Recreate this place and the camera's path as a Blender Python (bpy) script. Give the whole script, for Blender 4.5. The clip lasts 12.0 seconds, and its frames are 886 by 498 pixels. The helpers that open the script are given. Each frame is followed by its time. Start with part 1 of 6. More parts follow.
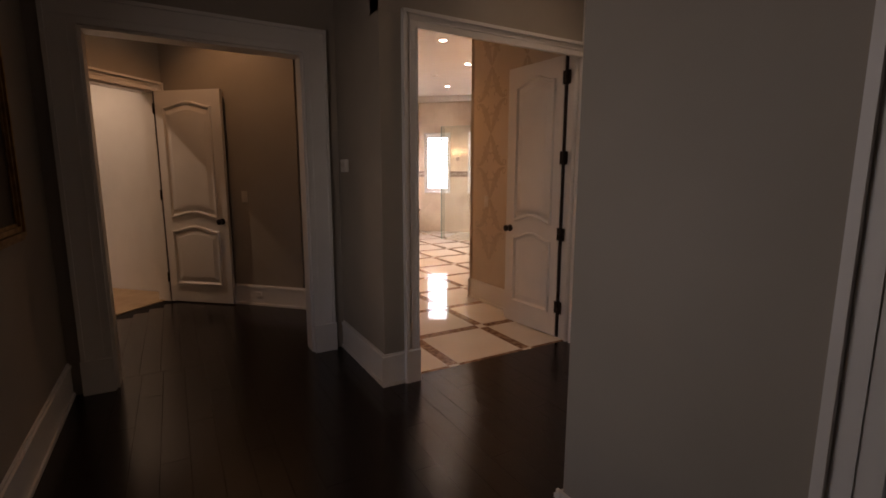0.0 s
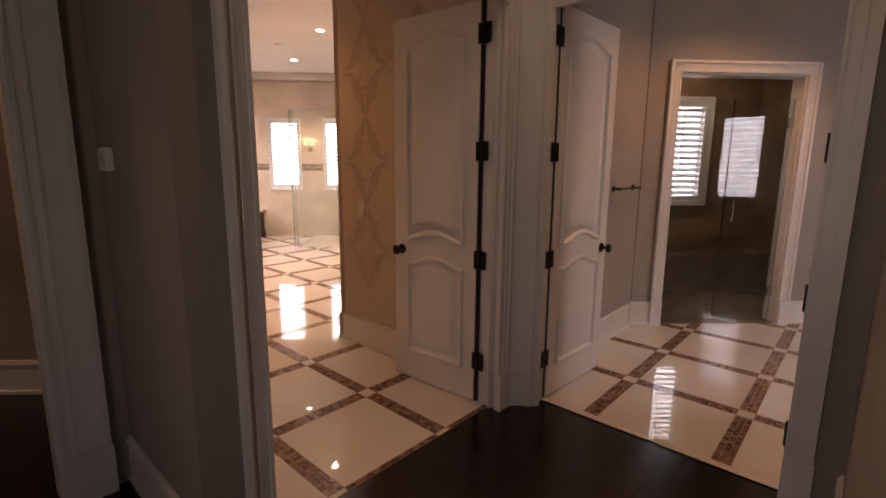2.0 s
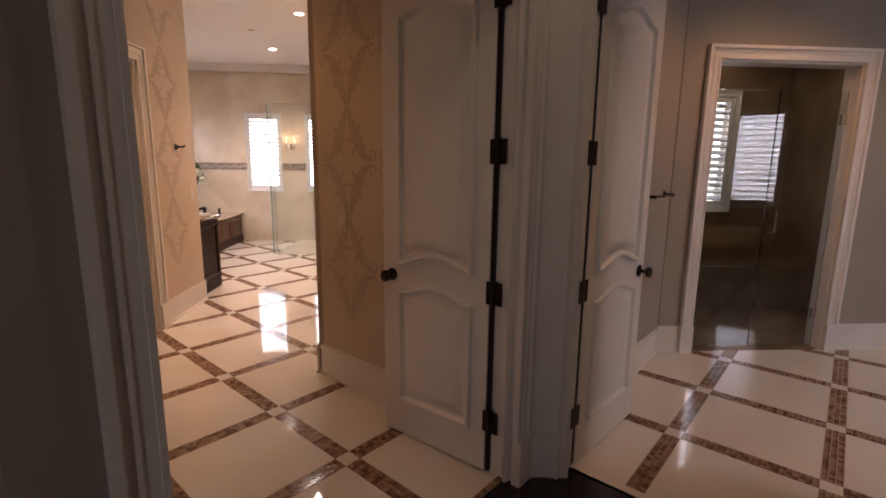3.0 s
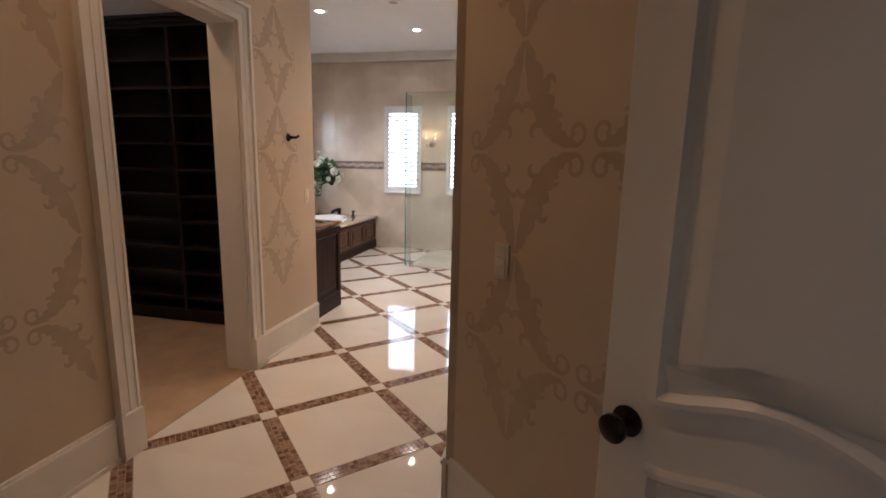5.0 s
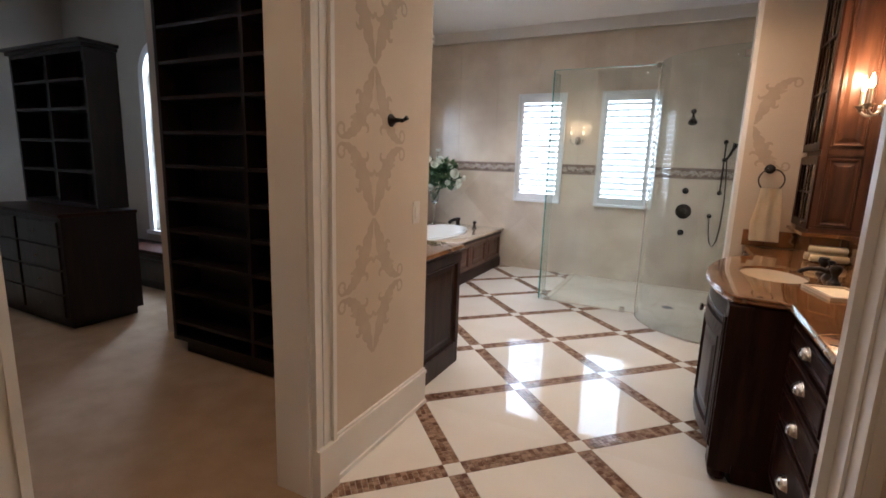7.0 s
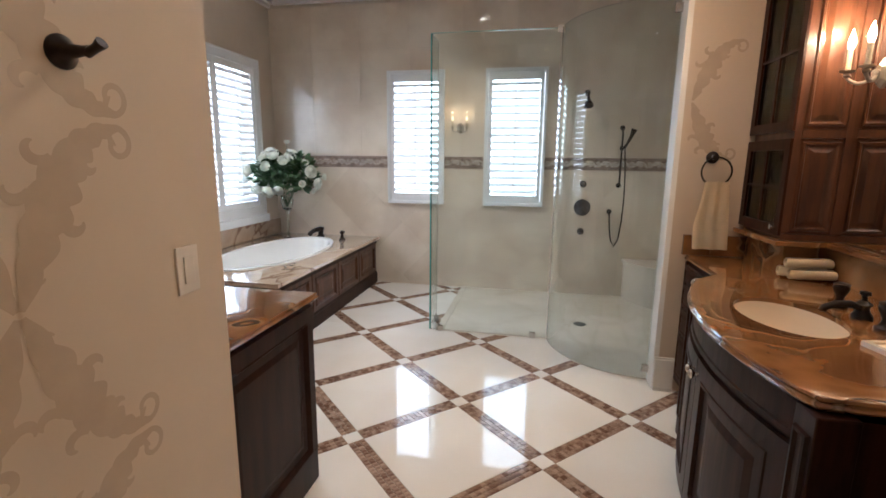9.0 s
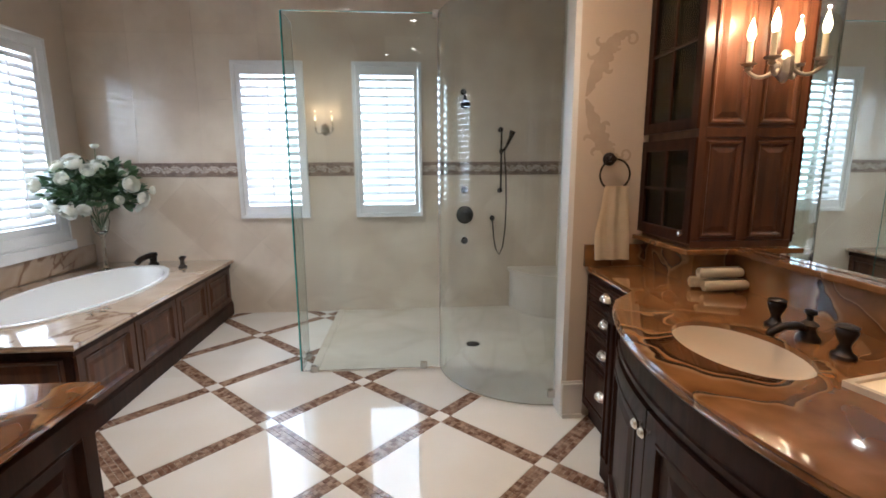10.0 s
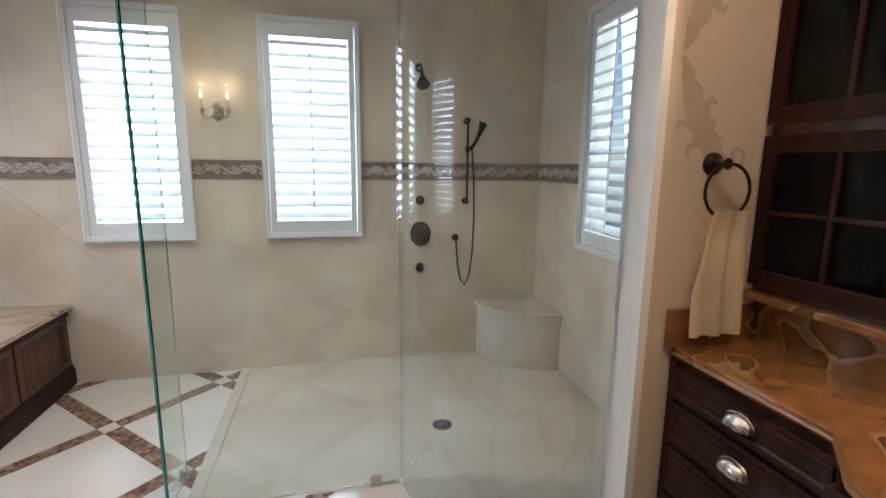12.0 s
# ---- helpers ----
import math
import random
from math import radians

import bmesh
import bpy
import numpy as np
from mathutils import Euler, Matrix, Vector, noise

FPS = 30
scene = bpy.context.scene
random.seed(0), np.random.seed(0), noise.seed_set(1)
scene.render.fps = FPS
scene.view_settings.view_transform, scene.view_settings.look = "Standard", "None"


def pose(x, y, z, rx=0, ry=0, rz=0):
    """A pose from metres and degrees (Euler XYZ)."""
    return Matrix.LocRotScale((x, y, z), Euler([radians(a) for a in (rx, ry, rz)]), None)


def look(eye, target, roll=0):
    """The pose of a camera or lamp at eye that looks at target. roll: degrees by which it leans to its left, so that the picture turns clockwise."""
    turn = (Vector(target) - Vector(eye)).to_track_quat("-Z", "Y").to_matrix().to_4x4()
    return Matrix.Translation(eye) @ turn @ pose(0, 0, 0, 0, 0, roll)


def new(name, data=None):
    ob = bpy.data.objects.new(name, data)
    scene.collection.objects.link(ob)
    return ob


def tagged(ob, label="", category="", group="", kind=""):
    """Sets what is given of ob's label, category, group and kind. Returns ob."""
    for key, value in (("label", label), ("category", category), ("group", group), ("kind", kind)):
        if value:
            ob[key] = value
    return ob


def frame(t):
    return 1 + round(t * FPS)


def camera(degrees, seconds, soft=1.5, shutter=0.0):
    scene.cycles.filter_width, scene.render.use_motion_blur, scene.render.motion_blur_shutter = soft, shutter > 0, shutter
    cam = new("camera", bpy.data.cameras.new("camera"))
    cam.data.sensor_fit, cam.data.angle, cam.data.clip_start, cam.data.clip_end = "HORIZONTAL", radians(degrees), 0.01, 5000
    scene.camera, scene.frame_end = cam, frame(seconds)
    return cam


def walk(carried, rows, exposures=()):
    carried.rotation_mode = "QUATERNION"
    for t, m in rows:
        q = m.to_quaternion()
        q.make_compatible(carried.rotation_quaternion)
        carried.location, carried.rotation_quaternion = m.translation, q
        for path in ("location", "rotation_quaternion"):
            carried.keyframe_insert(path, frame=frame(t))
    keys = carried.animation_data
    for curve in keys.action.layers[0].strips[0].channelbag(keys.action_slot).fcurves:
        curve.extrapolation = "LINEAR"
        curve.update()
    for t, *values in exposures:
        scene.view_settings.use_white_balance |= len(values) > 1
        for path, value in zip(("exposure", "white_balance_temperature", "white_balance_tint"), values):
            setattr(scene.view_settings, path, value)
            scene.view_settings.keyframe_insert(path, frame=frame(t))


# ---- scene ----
cam = camera(86.8, 12.0, soft=1.7)
PATH = [
    (0, (0.046, 0.044, 1.368), (1.029, 1.757, 1.054), 0.1),
    (0.5, (0.187, 0.324, 1.375), (1.274, 1.973, 1.059), -0.6),
    (1, (0.318, 0.636, 1.392), (1.547, 2.181, 1.068), -0.8),
    (1.5, (0.484, 0.94, 1.411), (1.841, 2.37, 1.073), -0.5),
    (2, (0.671, 1.238, 1.414), (2.129, 2.563, 1.068), 0.5),
    (2.5, (0.884, 1.476, 1.413), (2.385, 2.752, 1.07), 0.5),
    (3, (1.107, 1.72, 1.440), (2.595, 3.009, 1.089), 0.7),
    (3.2, (1.199, 1.843, 1.435), (2.678, 3.145, 1.091), 1.0),
    (5, (1.904, 2.914, 1.4), (2.965, 4.573, 1.05), 1.3),
    (5.5, (2.041, 3.267, 1.388), (2.923, 5.029, 1.042), 1.3),
    (6, (2.137, 3.63, 1.38), (2.875, 5.456, 1.033), 1.8),
    (6.5, (2.249, 3.987, 1.384), (2.875, 5.853, 1.029), 2.0),
    (8.5, (2.748, 5.191, 1.397), (3.623, 6.951, 1.026), 0.8),
    (9, (2.908, 5.434, 1.401), (4.004, 7.065, 1.03), 0.6),
    (9.5, (3.07, 5.642, 1.4), (4.38, 7.111, 1.043), 0.2),
    (10, (3.248, 5.875, 1.404), (4.74, 7.16, 1.055), -0.3),
    (10.5, (3.435, 6.113, 1.415), (5.059, 7.229, 1.068), -0.2),
    (11, (3.634, 6.333, 1.411), (5.328, 7.344, 1.08), 0.2),
    (11.5, (3.858, 6.545, 1.423), (5.562, 7.536, 1.082), 0.4),
    (12, (4.042, 6.778, 1.417), (5.725, 7.801, 1.07), 0.7),
]
EXPOSURES = [(0, 0.68, 7000, 30), (1.2, 0.70, 7000, 32), (2.0, 0.68, 7200, 34), (3.2, 0.40, 6550, 29), (5.0, 0.20, 5600, 16), (6.5, 0.16, 5280, 12), (8.5, 0.08, 5240, 10), (10, 0.06, 5240, 9), (12, 0.05, 5260, 8)]
walk(cam, [(t, look(eye, target, roll)) for t, eye, target, roll in PATH], EXPOSURES)

# ---- world and large lights ----
# the bathroom stands at 45 degrees to the hall: u runs along the window wall, v towards it
HALL = Matrix.Identity(4)
BATH = pose(0, 0, 0, 0, 0, -45)
TOP = 3.16

world = bpy.data.worlds.new("sky")
scene.world = world
world.use_nodes = True
sky = world.node_tree.nodes.new("ShaderNodeTexSky")
sky.sky_type, sky.sun_disc = "NISHITA", False
sky.sun_elevation, sky.sun_rotation = radians(48), radians(200)
background = world.node_tree.nodes["Background"]
world.node_tree.links.new(sky.outputs[0], background.inputs[0])
background.inputs[1].default_value = 0.12
sun = new("sun", bpy.data.lights.new("sun", "SUN"))
sun.data.energy, sun.data.angle, sun.data.color = 2.5, radians(0.5), (1, 0.95, 0.88)
sun.matrix_world = look((0, 0, 20), (-3, 9, 0))


def daylight(fr, centre, facing, width, height, watts, colour=(1.0, 0.98, 0.95)):
    """The sky's light in an opening; the hall's opening is added and unseen."""
    lamp = new("window_daylight", bpy.data.lights.new("window_daylight", "AREA"))
    lamp.data.shape, lamp.data.size, lamp.data.size_y = "RECTANGLE", width, height
    lamp.data.energy, lamp.data.color = watts, colour
    lamp.matrix_world = fr @ look(centre, Vector(centre) + Vector(facing))
    return lamp


# ---- materials ----
def material(name, colour, rough=0.5, metal=0.0, colour2=None, scale=6.0, detail=4.0, bump=0.0, bump_scale=60.0,
             rough_var=0.06, stretch=(1, 1, 1), coat=0.0, spread=(0.35, 0.65), fine=0.25, random=0.0, island=False, gloss=0.5):
    m = bpy.data.materials.new(name)
    m.use_nodes = True
    nt = m.node_tree
    b = nt.nodes["Principled BSDF"]
    b.inputs["Roughness"].default_value, b.inputs["Metallic"].default_value = rough, metal
    b.inputs["Coat Weight"].default_value = coat
    b.inputs["Coat Roughness"].default_value = 0.06
    b.inputs["Specular IOR Level"].default_value = gloss
    tc = nt.nodes.new("ShaderNodeTexCoord")
    mp = nt.nodes.new("ShaderNodeMapping")
    mp.inputs["Scale"].default_value = stretch
    nt.links.new(tc.outputs["Object"], mp.inputs[0])
    n1 = nt.nodes.new("ShaderNodeTexNoise")
    n1.inputs["Scale"].default_value, n1.inputs["Detail"].default_value = scale, detail
    nt.links.new(mp.outputs[0], n1.inputs[0])
    n2 = nt.nodes.new("ShaderNodeTexNoise")
    n2.inputs["Scale"].default_value, n2.inputs["Detail"].default_value = bump_scale, 3.0
    nt.links.new(mp.outputs[0], n2.inputs[0])
    ramp = nt.nodes.new("ShaderNodeMapRange")
    ramp.inputs[1].default_value, ramp.inputs[2].default_value = spread
    nt.links.new(n1.outputs[0], ramp.inputs[0])
    mix = nt.nodes.new("ShaderNodeMix")
    mix.data_type = "RGBA"
    c2 = colour2 or tuple(c * 0.86 for c in colour)
    mix.inputs[6].default_value, mix.inputs[7].default_value = (*colour, 1), (*c2, 1)
    add = nt.nodes.new("ShaderNodeMath")
    add.operation = "MULTIPLY_ADD"
    nt.links.new(n2.outputs[0], add.inputs[0])
    add.inputs[1].default_value = fine
    sub = nt.nodes.new("ShaderNodeMath")
    sub.operation = "SUBTRACT"
    nt.links.new(ramp.outputs[0], sub.inputs[0])
    sub.inputs[1].default_value = fine * 0.5
    nt.links.new(sub.outputs[0], add.inputs[2])
    factor = add.outputs[0]
    if random:
        if island:
            src = nt.nodes.new("ShaderNodeNewGeometry").outputs["Random Per Island"]
        else:
            src = nt.nodes.new("ShaderNodeObjectInfo").outputs["Random"]
        a2 = nt.nodes.new("ShaderNodeMath")
        a2.operation = "MULTIPLY_ADD"
        nt.links.new(src, a2.inputs[0])
        a2.inputs[1].default_value = random
        nt.links.new(factor, a2.inputs[2])
        a3 = nt.nodes.new("ShaderNodeMath")
        a3.operation = "SUBTRACT"
        a3.use_clamp = True
        nt.links.new(a2.outputs[0], a3.inputs[0])
        a3.inputs[1].default_value = random * 0.5
        factor = a3.outputs[0]
    nt.links.new(factor, mix.inputs[0])
    nt.links.new(mix.outputs[2], b.inputs["Base Color"])
    rr = nt.nodes.new("ShaderNodeMapRange")
    rr.inputs[3].default_value, rr.inputs[4].default_value = max(0.01, rough - rough_var), rough + rough_var
    nt.links.new(n1.outputs[0], rr.inputs[0])
    nt.links.new(rr.outputs[0], b.inputs["Roughness"])
    if bump:
        bp = nt.nodes.new("ShaderNodeBump")
        bp.inputs["Strength"].default_value, bp.inputs["Distance"].default_value = bump, 0.002
        nt.links.new(n2.outputs[0], bp.inputs["Height"])
        nt.links.new(bp.outputs[0], b.inputs["Normal"])
    return m


BANDS = ((0.325, 1), (0.42, 0), (0.475, 1), (0.49, 2), (0.51, 0), (0.60, 1), (0.66, 0))


def veined(name, c0, c1, c2, scale, rough=0.08, warp=1.2, stretch=(1, 1, 1), stops=BANDS):
    """Polished banded stone: layered bands bent by noise."""
    m = bpy.data.materials.new(name)
    m.use_nodes = True
    nt = m.node_tree
    b = nt.nodes["Principled BSDF"]
    b.inputs["Roughness"].default_value = rough
    b.inputs["Coat Weight"].default_value, b.inputs["Coat Roughness"].default_value = 0.6, 0.03
    tc = nt.nodes.new("ShaderNodeTexCoord")
    mp = nt.nodes.new("ShaderNodeMapping")
    mp.inputs["Scale"].default_value, mp.inputs["Rotation"].default_value = stretch, (0.2, 0.3, 0.5)
    nt.links.new(tc.outputs["Object"], mp.inputs[0])
    n1 = nt.nodes.new("ShaderNodeTexNoise")
    n1.inputs["Scale"].default_value, n1.inputs["Detail"].default_value, n1.inputs["Distortion"].default_value = scale, 5.0, warp
    nt.links.new(mp.outputs[0], n1.inputs[0])
    r = nt.nodes.new("ShaderNodeValToRGB")
    e = r.color_ramp.elements
    e[0].position, e[0].color = 0.28, (*c2, 1)
    e[1].position, e[1].color = 0.75, (*c1, 1)
    for p, c in stops:
        x = e.new(p)
        x.color = (*(c0, c1, c2)[c], 1)
    nt.links.new(n1.outputs[0], r.inputs[0])
    nt.links.new(r.outputs[0], b.inputs["Base Color"])
    return m


def agate(name, heart, squeeze):
    """Polished honey onyx: nested contours of a smooth field, sunk into one dark heart, over a cloudy ground."""
    m = bpy.data.materials.new(name)
    m.use_nodes = True
    nt = m.node_tree
    b = nt.nodes["Principled BSDF"]
    b.inputs["Roughness"].default_value = 0.09
    b.inputs["Coat Weight"].default_value, b.inputs["Coat Roughness"].default_value = 0.6, 0.03
    tc = nt.nodes.new("ShaderNodeTexCoord")
    n1 = nt.nodes.new("ShaderNodeTexNoise")
    n1.inputs["Scale"].default_value, n1.inputs["Detail"].default_value, n1.inputs["Distortion"].default_value = 2.3, 2.0, 0.5
    nt.links.new(tc.outputs["Object"], n1.inputs[0])
    n2 = nt.nodes.new("ShaderNodeTexNoise")
    n2.inputs["Scale"].default_value, n2.inputs["Detail"].default_value = 11.0, 6.0
    nt.links.new(tc.outputs["Object"], n2.inputs[0])
    away = nt.nodes.new("ShaderNodeVectorMath")
    away.operation = "SUBTRACT"
    away.inputs[1].default_value = heart
    nt.links.new(tc.outputs["Object"], away.inputs[0])
    shrink = nt.nodes.new("ShaderNodeVectorMath")
    shrink.operation = "MULTIPLY"
    shrink.inputs[1].default_value = squeeze
    nt.links.new(away.outputs[0], shrink.inputs[0])
    span = nt.nodes.new("ShaderNodeVectorMath")
    span.operation = "LENGTH"
    nt.links.new(shrink.outputs[0], span.inputs[0])
    sink = nt.nodes.new("ShaderNodeMapRange")
    sink.interpolation_type = "SMOOTHSTEP"
    sink.inputs[1].default_value, sink.inputs[2].default_value = 0.05, 0.70
    sink.inputs[3].default_value, sink.inputs[4].default_value = -0.22, 0.07
    nt.links.new(span.outputs["Value"], sink.inputs[0])
    field = nt.nodes.new("ShaderNodeMath")
    field.operation = "ADD"
    nt.links.new(n1.outputs[0], field.inputs[0])
    nt.links.new(sink.outputs[0], field.inputs[1])
    fray = nt.nodes.new("ShaderNodeMath")
    fray.operation = "MULTIPLY_ADD"
    nt.links.new(n2.outputs[0], fray.inputs[0])
    fray.inputs[1].default_value = 0.05
    nt.links.new(field.outputs[0], fray.inputs[2])
    r = nt.nodes.new("ShaderNodeValToRGB")
    dark, tan, honey, amber, brown = (0.035, 0.013, 0.006), (0.34, 0.20, 0.088), (0.20, 0.085, 0.026), (0.24, 0.107, 0.035), (0.13, 0.052, 0.017)
    e = r.color_ramp.elements
    e[0].position, e[0].color = 0.30, (*brown, 1)
    e[1].position, e[1].color = 0.80, (*brown, 1)
    for p, c in ((0.33, dark), (0.365, dark), (0.372, tan), (0.392, honey), (0.404, brown), (0.41, dark), (0.425, dark), (0.432, tan), (0.46, amber), (0.53, honey), (0.572, brown), (0.577, dark), (0.581, tan), (0.60, honey), (0.68, amber), (0.74, honey)):
        x = e.new(p)
        x.color = (*c, 1)
    nt.links.new(fray.outputs[0], r.inputs[0])
    cloud = nt.nodes.new("ShaderNodeMapRange")
    cloud.inputs[1].default_value, cloud.inputs[2].default_value = 0.3, 0.7
    cloud.inputs[3].default_value, cloud.inputs[4].default_value = 0.72, 1.18
    nt.links.new(n2.outputs[0], cloud.inputs[0])
    tone = nt.nodes.new("ShaderNodeVectorMath")
    tone.operation = "SCALE"
    nt.links.new(r.outputs[0], tone.inputs[0])
    nt.links.new(cloud.outputs[0], tone.inputs["Scale"])
    nt.links.new(tone.outputs[0], b.inputs["Base Color"])
    return m


def glass(name, tint=(0.95, 0.985, 0.97), rough=0.0, index=1.45):
    m = bpy.data.materials.new(name)
    m.use_nodes = True
    b = m.node_tree.nodes["Principled BSDF"]
    b.inputs["Base Color"].default_value = (*tint, 1)
    b.inputs["Transmission Weight"].default_value, b.inputs["Roughness"].default_value, b.inputs["IOR"].default_value = 1.0, rough, index
    return m


def glowing(name, colour, strength):
    m = bpy.data.materials.new(name)
    m.use_nodes = True
    b = m.node_tree.nodes["Principled BSDF"]
    b.inputs["Base Color"].default_value = (*colour, 1)
    b.inputs["Emission Color"].default_value, b.inputs["Emission Strength"].default_value = (*colour, 1), strength
    return m


WHITE = material("white_paint", (0.80, 0.77, 0.725), 0.32, colour2=(0.75, 0.72, 0.675), scale=3, bump=0.05, bump_scale=90, fine=0.1)
SHUTTER = material("shutter_white", (0.84, 0.84, 0.83), 0.35, colour2=(0.80, 0.80, 0.79), scale=4, fine=0.1)
TAUPE = material("taupe_wall_paint", (0.36, 0.315, 0.26), 0.55, colour2=(0.325, 0.285, 0.235), scale=1.6, bump=0.12, bump_scale=160, fine=0.15)
CREAM = material("cream_wall_paint", (0.62, 0.515, 0.40), 0.45, gloss=0.3, colour2=(0.56, 0.46, 0.35), scale=1.8, bump=0.08, bump_scale=120, fine=0.15)
STENCIL = material("stencil_bronze_glaze", (0.445, 0.35, 0.255), 0.30, gloss=0.4, colour2=(0.495, 0.395, 0.29), scale=9, fine=0.3)
CEILING = material("ceiling_white", (0.86, 0.855, 0.85), 0.7, colour2=(0.83, 0.825, 0.82), scale=2, bump=0.1, bump_scale=150)
MARBLE_TILE = material("cream_marble_wall_tile", (0.80, 0.70, 0.57), 0.045, colour2=(0.67, 0.56, 0.44), scale=2.2, detail=9, fine=0.25, bump_scale=10, rough_var=0.015, random=0.5)
MARBLE = material("cream_polished_marble", (0.72, 0.645, 0.545), 0.13, colour2=(0.62, 0.535, 0.43), scale=1.3, detail=8, fine=0.2, bump_scale=14, rough_var=0.04)
SHOWERFLOOR = material("shower_floor_marble", (0.72, 0.645, 0.535), 0.13, colour2=(0.62, 0.54, 0.43), scale=2.2, detail=8, fine=0.2, bump_scale=14)
TILE = material("cream_floor_marble", (0.84, 0.80, 0.74), 0.014, gloss=0.85, colour2=(0.79, 0.735, 0.66), scale=2.0, detail=7, fine=0.2, bump_scale=12, rough_var=0.006, random=0.35)
GROUT = material("grout", (0.46, 0.38, 0.29), 0.7, scale=40, bump=0.2)
MOSAIC = material("brown_mosaic_stone", (0.40, 0.27, 0.19), 0.12, colour2=(0.15, 0.075, 0.045), scale=30, spread=(0.3, 0.7), fine=0.3, random=1.0)
MOSAIC_I = material("brown_mosaic_stone_joined", (0.40, 0.27, 0.19), 0.12, colour2=(0.15, 0.075, 0.045), scale=30, spread=(0.3, 0.7), fine=0.3, random=1.0, island=True)
BORDER = material("carved_border_stone", (0.34, 0.25, 0.20), 0.4, colour2=(0.22, 0.16, 0.125), scale=20)
BORDER_HI = material("carved_border_scroll", (0.62, 0.55, 0.47), 0.35, colour2=(0.52, 0.44, 0.36), scale=25)
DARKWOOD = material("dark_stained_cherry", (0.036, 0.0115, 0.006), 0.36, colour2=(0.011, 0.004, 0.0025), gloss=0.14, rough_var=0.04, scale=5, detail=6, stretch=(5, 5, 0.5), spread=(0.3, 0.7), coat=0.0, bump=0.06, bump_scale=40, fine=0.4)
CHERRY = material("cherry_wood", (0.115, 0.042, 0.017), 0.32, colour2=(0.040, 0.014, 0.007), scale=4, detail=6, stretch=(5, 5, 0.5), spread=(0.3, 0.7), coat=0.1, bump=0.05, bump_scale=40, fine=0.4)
ESPRESSO = material("espresso_wood", (0.020, 0.010, 0.007), 0.4, gloss=0.3, colour2=(0.010, 0.006, 0.005), scale=5, stretch=(5, 5, 0.5), bump=0.05)
FLOORWOOD = material("dark_hall_floorboards", (0.012, 0.005, 0.004), 0.22, colour2=(0.006, 0.003, 0.0025), scale=3, detail=6, stretch=(8, 0.8, 1), spread=(0.3, 0.7), bump=0.04, bump_scale=30, fine=0.4, random=0.04)
CARPET = material("beige_carpet", (0.50, 0.365, 0.235), 0.95, colour2=(0.42, 0.30, 0.19), scale=5, bump=0.4, bump_scale=320, fine=0.6)
ONYX = agate("amber_onyx", (-1.05, 7.62, 0.872), (2.6, 1.75, 1.0))
ONYX_TUB = veined("tub_deck_onyx", (0.50, 0.385, 0.28), (0.42, 0.305, 0.21), (0.22, 0.125, 0.075), 1.6, warp=0.6)
PORCELAIN = material("white_porcelain", (0.82, 0.80, 0.76), 0.08, colour2=(0.80, 0.78, 0.74), scale=2, coat=0.5)
BISCUIT = material("biscuit_porcelain", (0.72, 0.60, 0.45), 0.06, colour2=(0.68, 0.56, 0.42), scale=2, coat=0.5)
BRONZE = material("oil_rubbed_bronze", (0.045, 0.035, 0.030), 0.32, metal=0.8, colour2=(0.02, 0.015, 0.013), scale=20)
NICKEL = material("brushed_nickel", (0.62, 0.58, 0.53), 0.25, metal=1.0, colour2=(0.52, 0.48, 0.43), scale=30)
PEWTER = material("pewter_sconce", (0.50, 0.44, 0.36), 0.33, metal=0.85, colour2=(0.36, 0.30, 0.24), scale=25)
TOWEL = material("ivory_towel", (0.90, 0.78, 0.57), 0.95, colour2=(0.84, 0.71, 0.51), scale=8, bump=0.3, bump_scale=260, fine=0.4)
LEAF = material("leaf_green", (0.030, 0.075, 0.022), 0.45, colour2=(0.07, 0.12, 0.045), scale=12, random=0.6, island=True)
PETAL = material("ivory_petal", (0.85, 0.84, 0.76), 0.6, colour2=(0.78, 0.78, 0.66), scale=20, random=0.4, island=True)
# near-black for gaps; also stands in for shade in the cabinet and vent
BLACK = material("gap_shade_black", (0.01, 0.008, 0.007), 0.6, gloss=0.1)
GILT = material("gilt_frame", (0.45, 0.28, 0.09), 0.35, metal=0.7, colour2=(0.25, 0.14, 0.05), scale=18)
PLATE = material("switch_plate", (0.72, 0.66, 0.58), 0.35, scale=10, fine=0.1)
STEAM = material("brown_steam_tile", (0.26, 0.19, 0.125), 0.15, colour2=(0.17, 0.125, 0.08), scale=3, detail=7)
GLASS = glass("clear_glass", (0.90, 0.96, 0.935))
GLASS_EDGE = material("green_glass_edge", (0.04, 0.30, 0.26), 0.08, colour2=(0.10, 0.48, 0.43), scale=30)
CABINET_GLASS = glass("old_cabinet_glass", (0.85, 0.88, 0.84), index=1.16)
PANE = glass("window_pane", (0.98, 0.99, 0.99))
MIRROR = material("mirror_silver", (0.86, 0.88, 0.87), 0.01, metal=1.0, colour2=(0.85, 0.87, 0.86), rough_var=0.0, fine=0.0)
CANDLE = material("candle_sleeve", (0.70, 0.58, 0.40), 0.5, scale=8)
FLAME = glowing("candle_bulb_glow", (1.0, 0.72, 0.40), 14.0)
DIMFLAME = glowing("dim_candle_bulb_glow", (1.0, 0.78, 0.50), 1.6)
CANLIGHT = glowing("downlight_glow", (1.0, 0.86, 0.66), 30.0)


